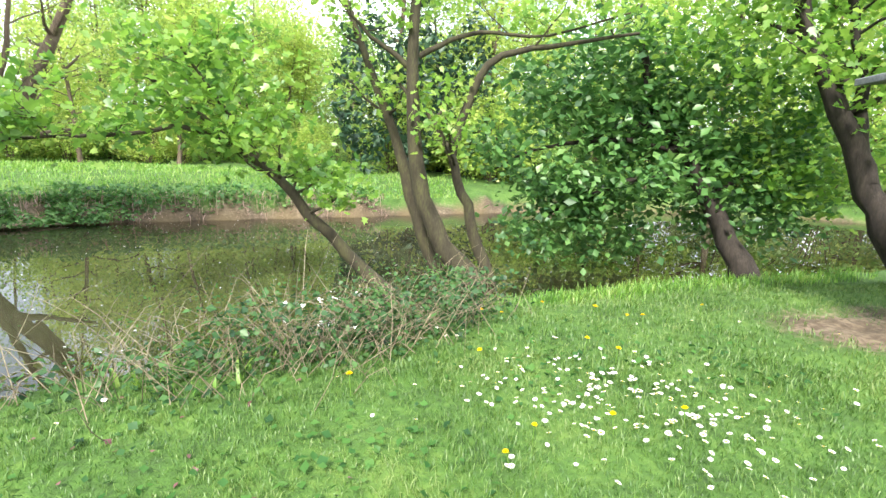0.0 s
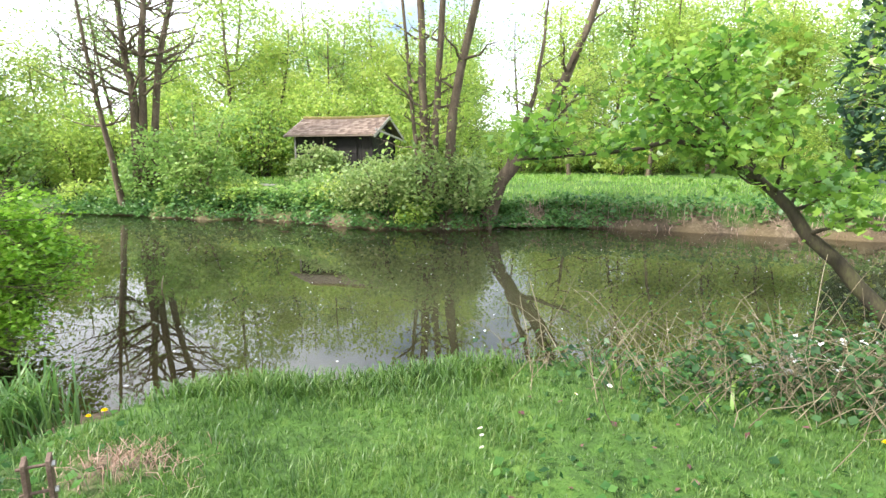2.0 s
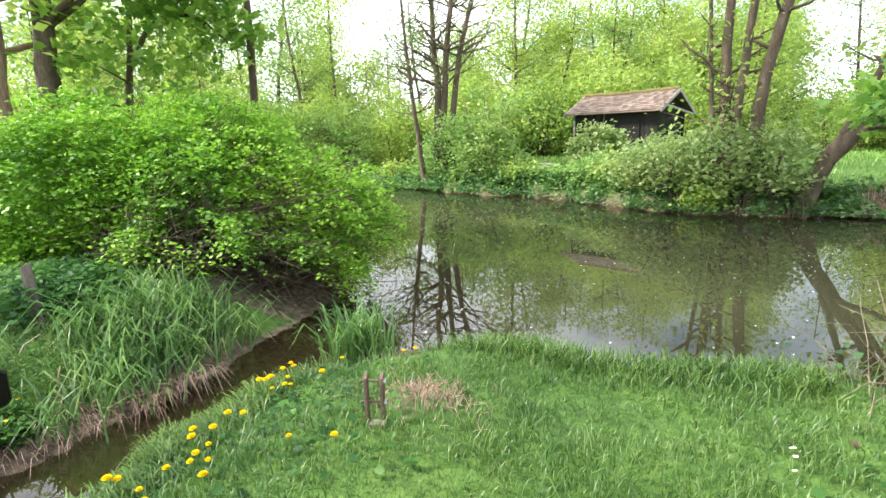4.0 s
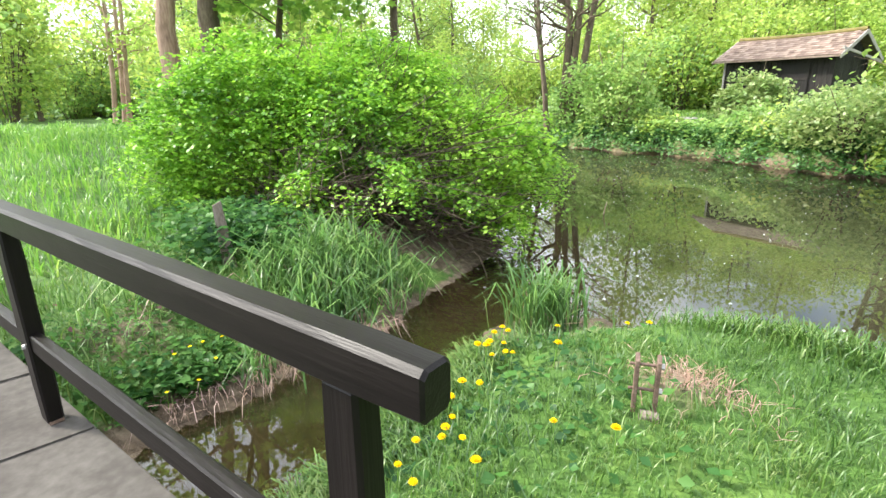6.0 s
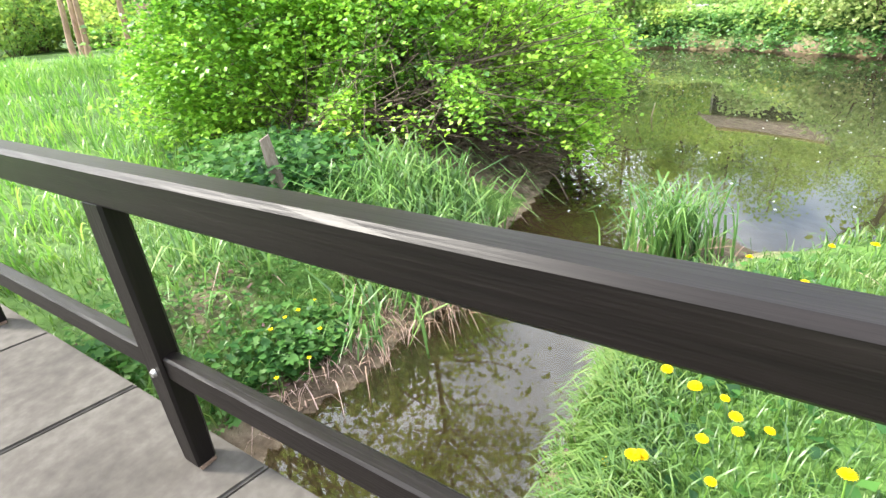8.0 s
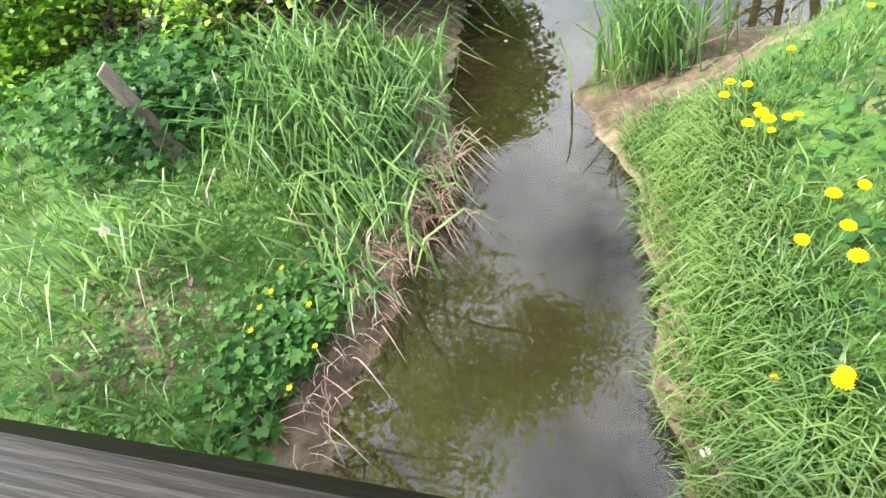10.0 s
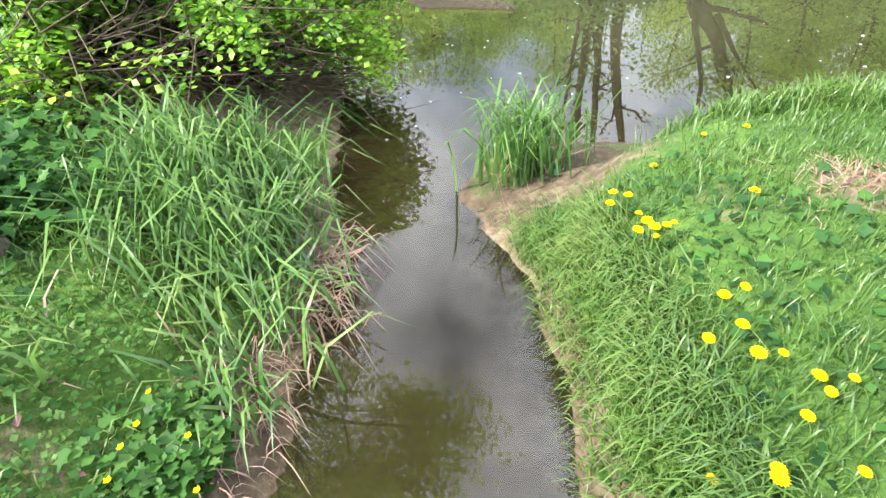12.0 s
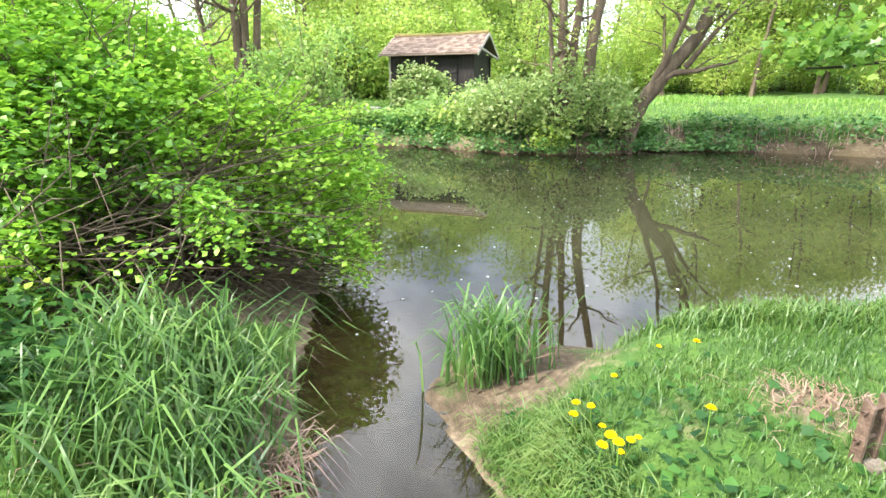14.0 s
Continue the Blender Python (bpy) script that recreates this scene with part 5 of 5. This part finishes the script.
def dandelion():
    root = thing("dandelion", (0, 0, 0), "bright yellow dandelion on a pale green stem", "flower", "dandelions in the grass")
    sv, st = tube([(0, 0, -0.04), (0.004, 0.002, 0.06), (0.008, 0.0, 0.125)], (0.003, 0.0025, 0.0022), 5)
    part("stem", tri_mesh("stem", sv, st, True), STEM, root)
    bm = bmesh.new()
    for ring, (n, r, z, tilt) in enumerate([(16, 0.021, 0.13, 0.12), (13, 0.016, 0.134, 0.45), (9, 0.009, 0.137, 0.9)]):
        for k in range(n):
            a = 6.2832 * k / n + ring * 0.2
            c, s = math.cos(a), math.sin(a)
            tip = (0.008 + c * r, s * r, z + r * tilt * 0.5)
            w = 0.0042
            vs = [bm.verts.new((0.008, 0, z - 0.003)), bm.verts.new((0.008 + c * r * 0.6 - s * w, s * r * 0.6 + c * w, z + r * tilt * 0.4)), bm.verts.new(tip), bm.verts.new((0.008 + c * r * 0.6 + s * w, s * r * 0.6 - c * w, z + r * tilt * 0.4))]
            bm.faces.new(vs)
    part("flower_head", bm, YELLOW, root, "round yellow flower head")
    return root


DAND = [(-4.97, -0.91), (-5.14, -0.99), (-4.25, -2.08), (-4.22, -1.99), (-3.99, -2.36), (-3.89, -1.32), (-1.19, 1.89), (-0.74, 2.01), (-0.33, 2.14), (-4.11, -2.02), (-4.10, -1.97), (-4.00, -1.98), (-3.95, -1.97), (-3.94, -1.91), (-3.94, -2.10), (-3.90, -2.29), (-3.78, -2.14), (-4.33, -1.85), (-4.55, -1.48), (-4.69, -1.78), (-4.74, -1.88), (-4.96, -1.78), (-4.96, -1.74), (-4.92, -1.70), (-4.84, -1.73), (-4.69, -1.69), (-3.69, -1.84), (-3.66, -2.07), (-3.87, -2.33), (-2.30, 2.24), (-1.31, 1.59), (-0.22, 4.00), (-0.49, 4.23), (-0.73, 3.17), (-0.54, 2.99), (-2.26, 3.92), (-1.53, 3.80), (-1.36, 3.93), (-0.11, 3.85), (-0.94, 4.65), (0.60, 4.49), (-1.51, 2.91), (-4.68, -1.82), (-4.73, -1.78), (-4.73, -1.72), (-4.31, -1.92), (-3.98, -1.54), (-5.04, -1.40)]
first = dandelion()
fl = random.Random(9)
for k, (x, y) in enumerate(DAND):
    s = fl.uniform(0.8, 1.25)
    m = pose(x, y, gz(x, y), fl.uniform(-9, 9), fl.uniform(-9, 9), fl.uniform(0, 360))
    ob = first if k == 0 else copy_thing(first, m)
    ob.matrix_basis = m @ Matrix.Scale(s, 4)

bc = bmesh.new()
for k in range(5):
    a = 6.2832 * k / 5
    c, s = math.cos(a), math.sin(a)
    bc.faces.new([bc.verts.new(q) for q in ((0, 0, 0.15), (c * 0.008 - s * 0.006, s * 0.008 + c * 0.006, 0.153), (c * 0.014, s * 0.014, 0.157), (c * 0.008 + s * 0.006, s * 0.008 - c * 0.006, 0.153))])
butter = thing("buttercup", (0, 0, 0), "small yellow buttercup on the brook bank", "flower", "buttercups on the bank")
part("petals", bc, YELLOW, butter)
sv, st = tube([(0, 0, -0.03), (0.003, 0, 0.07), (0, 0, 0.152)], (0.002, 0.0018, 0.0015), 5)
part("stem", tri_mesh("stem", sv, st, True), STEM, butter)
for k, (x, y) in enumerate([(-5.06, -3.62), (-4.73, -3.75), (-5.16, -3.72), (-5.08, -3.76), (-4.98, -3.83), (-4.86, -3.62), (-5.3, -3.66)]):
    m = pose(x, y, gz(x, y) - 0.01, fl.uniform(-8, 8), fl.uniform(-8, 8), fl.uniform(0, 360))
    if k == 0:
        butter.matrix_basis = m
    else:
        copy_thing(butter, m)

db = bmesh.new()
for k in range(11):
    a = 6.2832 * k / 11
    c, s = math.cos(a), math.sin(a)
    db.faces.new([db.verts.new(q) for q in ((c * 0.003, s * 0.003, 0.06), (c * 0.011 - s * 0.0032, s * 0.011 + c * 0.0032, 0.062), (c * 0.0155, s * 0.0155, 0.063), (c * 0.011 + s * 0.0032, s * 0.011 - c * 0.0032, 0.062))])
daisy = thing("daisy", (0, 0, 0), "small white daisy with a yellow centre in the lawn", "flower", "daisies in the lawn")
part("petals", db, PETAL, daisy, "white petals")
cb = bmesh.new()
bmesh.ops.create_icosphere(cb, subdivisions=1, radius=0.0048, matrix=Matrix.Translation((0, 0, 0.0615)) @ Matrix.Diagonal((1, 1, 0.55, 1)))
part("centre", cb, YELLOW, daisy, "yellow centre")
dr = random.Random(31)
daisies = []
while len(daisies) < 262:
    u, w = dr.gauss(0, 0.5), dr.gauss(0, 0.3)
    x, y = -0.55 + u * 0.95 + w * 0.4, 2.3 - u * 0.4 + w * 1.25
    daisies.append((x, y))
while len(daisies) < 292:
    x, y = dr.uniform(-3.9, 2.0), dr.uniform(0.2, 4.6)
    if gz(x, y) > -0.1 and x + y > -2.8:
        daisies.append((x, y))
daisies += [(-3.61, 0.74), (-3.55, 0.7), (-3.98, -2.5), (-3.66, 0.78), (-2.35, 1.0), (-2.2, 1.1)]
for k, (x, y) in enumerate(daisies):
    s = dr.uniform(0.85, 1.25)
    m = pose(x, y, gz(x, y), dr.uniform(-22, 22), dr.uniform(-22, 22), dr.uniform(0, 360))
    ob = daisy if k == 0 else copy_thing(daisy, m)
    ob.matrix_basis = m @ Matrix.Scale(s, 4)
clock = thing("dandelion_clock", (-5.5, -4.28, gz(-5.5, -4.28)), "white dandelion seed head in the bank grass", "flower")
kv, kt = leaf_mesh(unit(np.random.default_rng(5).normal(size=(160, 3))) * 0.02 + np.array((0, 0, 0.24)), 0.012, 0.0, 3.0)
part("seed_head", tri_mesh("seed_head", kv, kt), FLUFF, clock)
sv, st = tube([(0, 0, -0.02), (0.01, 0, 0.12), (0, 0, 0.23)], (0.003, 0.003, 0.002), 5)
part("stem", tri_mesh("stem", sv, st, True), STEM, clock)

# ---- things on the far bank ----


def put_shrub(seed, x, y, r, h, leaf, size, n, name, label, group=""):
    ob = shrub(seed, r, h, leaf, size, n, name, label, group)
    ob.matrix_basis = pose(x, y, max(gz(x, y), WATER_Z) - 0.05)
    return ob


for k, (x, y, r, h, leaf, size, n) in enumerate([(-15.7, 6.75, 1.0, 1.5, WILLOW, 0.12, 2400), (-14.75, 7.75, 1.15, 1.75, WILLOW, 0.13, 2900), (-14.15, 8.75, 0.9, 1.5, WILLOW, 0.13, 2200), (-16.6, 6.35, 0.75, 1.0, WILLOW, 0.13, 1500), (-14.6, 7.2, 0.5, 0.6, WOOD_LIGHT, 0.12, 700)]):
    put_shrub(300 + k, x, y, r, h, leaf, size, n, "bank_shrub", "grey-green shrub at the feet of the bank trunks", "shrubs on the far bank")
for k, (x, y, r, h, leaf, size, n) in enumerate([(-19.6, 6.4, 0.9, 0.8, WOOD_DEEP, 0.14, 1300), (-18.2, 6.6, 0.9, 0.95, WILLOW, 0.14, 1500), (-20.5, 9.2, 1.0, 1.1, WILLOW, 0.13, 1500), (-19.2, 8.0, 0.9, 0.9, WOOD_DEEP, 0.14, 1300), (-24.3, 1.4, 0.8, 2.2, WOOD_DEEP, 0.16, 1700), (-26.3, 1.3, 1.2, 1.6, WOOD_DEEP, 0.16, 1700), (-23.3, 4.0, 0.8, 1.0, WOOD_DEEP, 0.15, 1100)]):
    put_shrub(320 + k, x, y, r, h, leaf, size, n, "bank_shrub", "fresh green shrub on the far bank", "shrubs on the far bank")
tree("willow_sapling", "pale grey-green willow sapling before the shed", [
    ([(-22.35, 7.3, 0.2), (-22.45, 7.3, 1.2), (-22.5, 7.25, 2.3)], 0.02, 0.006), ([(-22.3, 7.4, 0.2), (-22.0, 7.7, 1.1), (-21.85, 7.85, 2.0)], 0.018, 0.006),
    ([(-22.4, 7.2, 0.2), (-22.8, 7.0, 1.0), (-23.0, 6.8, 1.7)], 0.018, 0.006), ([(-22.3, 7.3, 0.2), (-22.15, 7.45, 1.3), (-22.05, 7.5, 2.5)], 0.018, 0.006)],
     TWIG, WILLOW, 0.15, 14, 0.7, 11, 0.2, 340, "shrub", start=0.1)
tree("coppice_shrub", "many-stemmed coppice at the far shore", [
    ([(-22.35, 2.75, -0.35), (-22.5, 2.3, 1.5), (-22.7, 1.9, 3.2)], 0.05, 0.015), ([(-22.3, 2.8, -0.35), (-22.35, 2.75, 1.6), (-22.4, 2.7, 3.6)], 0.05, 0.015),
    ([(-22.3, 2.8, -0.35), (-22.2, 3.2, 1.5), (-22.05, 3.7, 3.1)], 0.05, 0.015), ([(-22.3, 2.7, -0.35), (-22.0, 3.0, 1.0), (-21.6, 3.4, 2.2)], 0.035, 0.01), ([(-22.4, 2.7, -0.35), (-22.6, 2.1, 1.0), (-22.9, 1.4, 2.2)], 0.035, 0.01)],
     TWIG, WOOD_DEEP, 0.15, 12, 0.9, 9, 0.28, 341, "shrub", start=0.2)
stump = thing("tree_stump", (-20.0, 5.05, -0.6), "pale bleached tree stump at the waterline", "stump")
sv, st = tube([(0, 0, 0), (0, 0, 0.25), (0.01, 0, 0.5), (0, 0.01, 0.72), (0, 0, 0.74)], (0.34, 0.26, 0.23, 0.22, 0.02), 12, 0.08)
part("trunk", tri_mesh("trunk", sv, st), PALE_WOOD, stump)
block = tagged(part("stone_block", box(0.62, 0.45, 0.5, 0.05), STONE), "pale squared stone block in the far grass", "stone block")
block.matrix_basis = pose(-22.3, 5.2, gz(-22.3, 5.2) + 0.16, 3, 2, 40)
RNG = np.random.default_rng(90)
drift = thing("driftwood", (-13.0, 10.2, WATER_Z), "bleached driftwood branch lying at the waterline", "driftwood")
for k, q in enumerate([[(-0.6, -0.7, 0.05), (0.0, 0.0, 0.1), (0.5, 0.9, 0.05)], [(0.0, 0.1, 0.08), (-0.3, 0.7, 0.3), (-0.2, 1.3, 0.35)], [(-0.5, 0.6, 0.3), (0.1, 1.4, 0.25), (0.3, 2.2, 0.3)]]):
    dv, dt = tube(smooth_line(q, 8), np.linspace(0.07, 0.02, 8), 7, 0.06)
    part("branch", tri_mesh("branch", dv, dt, True), PALE_WOOD, drift)
tuft_xy = near_line(900, [(-13.6, 10.4), (-12.4, 12.0), (-10.5, 13.4), (-8.4, 14.7), (-5.6, 16.4)], 0.25, RNG)
tb = on_ground(tuft_xy)
stuff("dry_bank_grass", blade_mesh(tb, RNG.uniform(0.12, 0.4, 900), RNG.uniform(0.01, 0.02, 900), 1.0, 0.7), STRAW, "pale dry grass tufts on the far bank", "grass")
con_pts = np.concatenate([blob((-8.0 + 2.3 * k, 23.5 + 0.8 * k, 4.2), (1.5, 1.3, 4.0), 900, RNG) for k in range(3)])
dark = thing("spruce_tree", (-6.0, 24.3, 0.3), "dark spruce behind the far meadow", "tree")
cv, ct = leaf_mesh(con_pts - np.array((-6.0, 24.3, 0.3)), 0.45, 0.3, 2.2)
part("foliage", tri_mesh("foliage", cv, ct), CONIFER, dark)
sv, st = tube([(0, 0, -0.2), (0, 0, 4), (0, 0, 8.5)], (0.2, 0.12, 0.03), 8)
part("trunk", tri_mesh("trunk", sv, st, True), BARK_DARK, dark)

# specks on the water
sr = np.random.default_rng(91)
RNG = sr
sxy = scatter(1500, -26, 6, -3, 14, sr)
sd = shore(sxy[:, 0], sxy[:, 1])
sxy = sxy[sd < -0.4]
sp = np.column_stack([sxy, np.full(len(sxy), WATER_Z + 0.006)])
stuff("floating_specks", leaf_mesh(sp, 0.035, 30.0, 1.3), FLUFF, "pale seed fluff and petals floating on the pond", "floating seeds")
stick = tagged(part("floating_stick", tri_mesh("floating_stick", *tube([(0, 0, -0.1), (0.03, 0.02, 0.1), (0.02, 0.05, 0.22)], (0.012, 0.011, 0.006), 6), True), PALE_WOOD), "pale stick poking from the pond", "stick")
stick.location = (-10.75, 0.01, WATER_Z)
for q in ([(-8.2, -2.2, -0.55), (-8.0, -1.95, -0.3), (-7.75, -1.6, -0.42)], [(-7.9, -2.3, -0.5), (-7.6, -2.0, -0.25), (-7.3, -1.85, -0.45)]):
    tagged(part("fallen_branch", tri_mesh("fallen_branch", *tube(smooth_line(q, 7), np.linspace(0.012, 0.004, 7), 6), True), BARK), "dark dead branch dipping into the water", "branch")

# the hut at the edge of the lawn
hut_at = Vector((2.07, 5.17, 2.36))
hut = thing("hut", (hut_at.x + 1.5, hut_at.y - 1.45, gz(hut_at.x + 1.5, hut_at.y - 1.45)), "small red-brown plank hut with a grey felt roof", "hut")
zb = hut.location.z
ht = hut_at.z - zb
part("wall", box(2.0, 2.0, ht - 0.05, 0.01, (0.25, -0.1, (ht - 0.05) / 2)), REDWOOD, hut, "red-brown plank wall")
hb = box(3.0, 2.9, 0.07, 0.01)
for vv in hb.verts:
    vv.co.z += 0.32 * (vv.co.x + 1.5) / 1.5 if vv.co.x < 0 else 0.32
hr_ob = part("roof", hb, SLATE, hut, "grey felt roof")
hr_ob.location = (0.0, 0.0, ht)

# exposed roots and pale litter along the far bank
RNG = er = np.random.default_rng(95)
roots = thing("bank_roots", (-14.3, 8.2, WATER_Z), "dark exposed tree roots on the far bank", "roots")
rp = []
for _ in range(46):
    s_ = er.uniform(0, 1)
    p0 = np.array([-15.6 + 2.0 * s_ - (-14.3), 6.6 + 2.9 * s_ - 8.2, er.uniform(0.25, 0.6)])
    e_ = np.array([er.uniform(0.2, 0.55), -er.uniform(0.1, 0.4), 0])
    rp.append(tube([p0 - e_ * 0.3, p0 + e_ * 0.5 + (0, 0, -0.12), p0 + e_ + (0, 0, -p0[2] - 0.05)], (0.035, 0.026, 0.014), 5))
v, t = join(rp)
tagged(part("rootwork", tri_mesh("rootwork", v, t, True), BARK, roots), kind="stuff")
lit = on_ground(near_line(260, [(-5.1, -3.35), (-5.5, -3.15), (-5.0, -3.5), (-4.6, -3.75)], 0.12, er))
lit = lit[lit[:, 2] > WATER_Z]
stuff("bank_straw", blade_mesh(lit, er.uniform(0.05, 0.16, len(lit)), er.uniform(0.003, 0.006, len(lit)), 2.2, 0.9), STRAW, "scattered pale straw on the brook bank", "straw")
for k, (x, y) in enumerate([(-26.5, -1.2), (-22.9, 2.0), (-21.0, 3.5), (-18.6, 5.5), (-17.4, 5.95)]):
    put_shrub(360 + k, x - 0.3, y + 0.35, 0.7, 0.75, WOOD_DEEP if k % 2 else WOOD_LIGHT, 0.13, 900, "bank_shrub", "low leafy shrub overhanging the far waterline", "shrubs on the far bank")
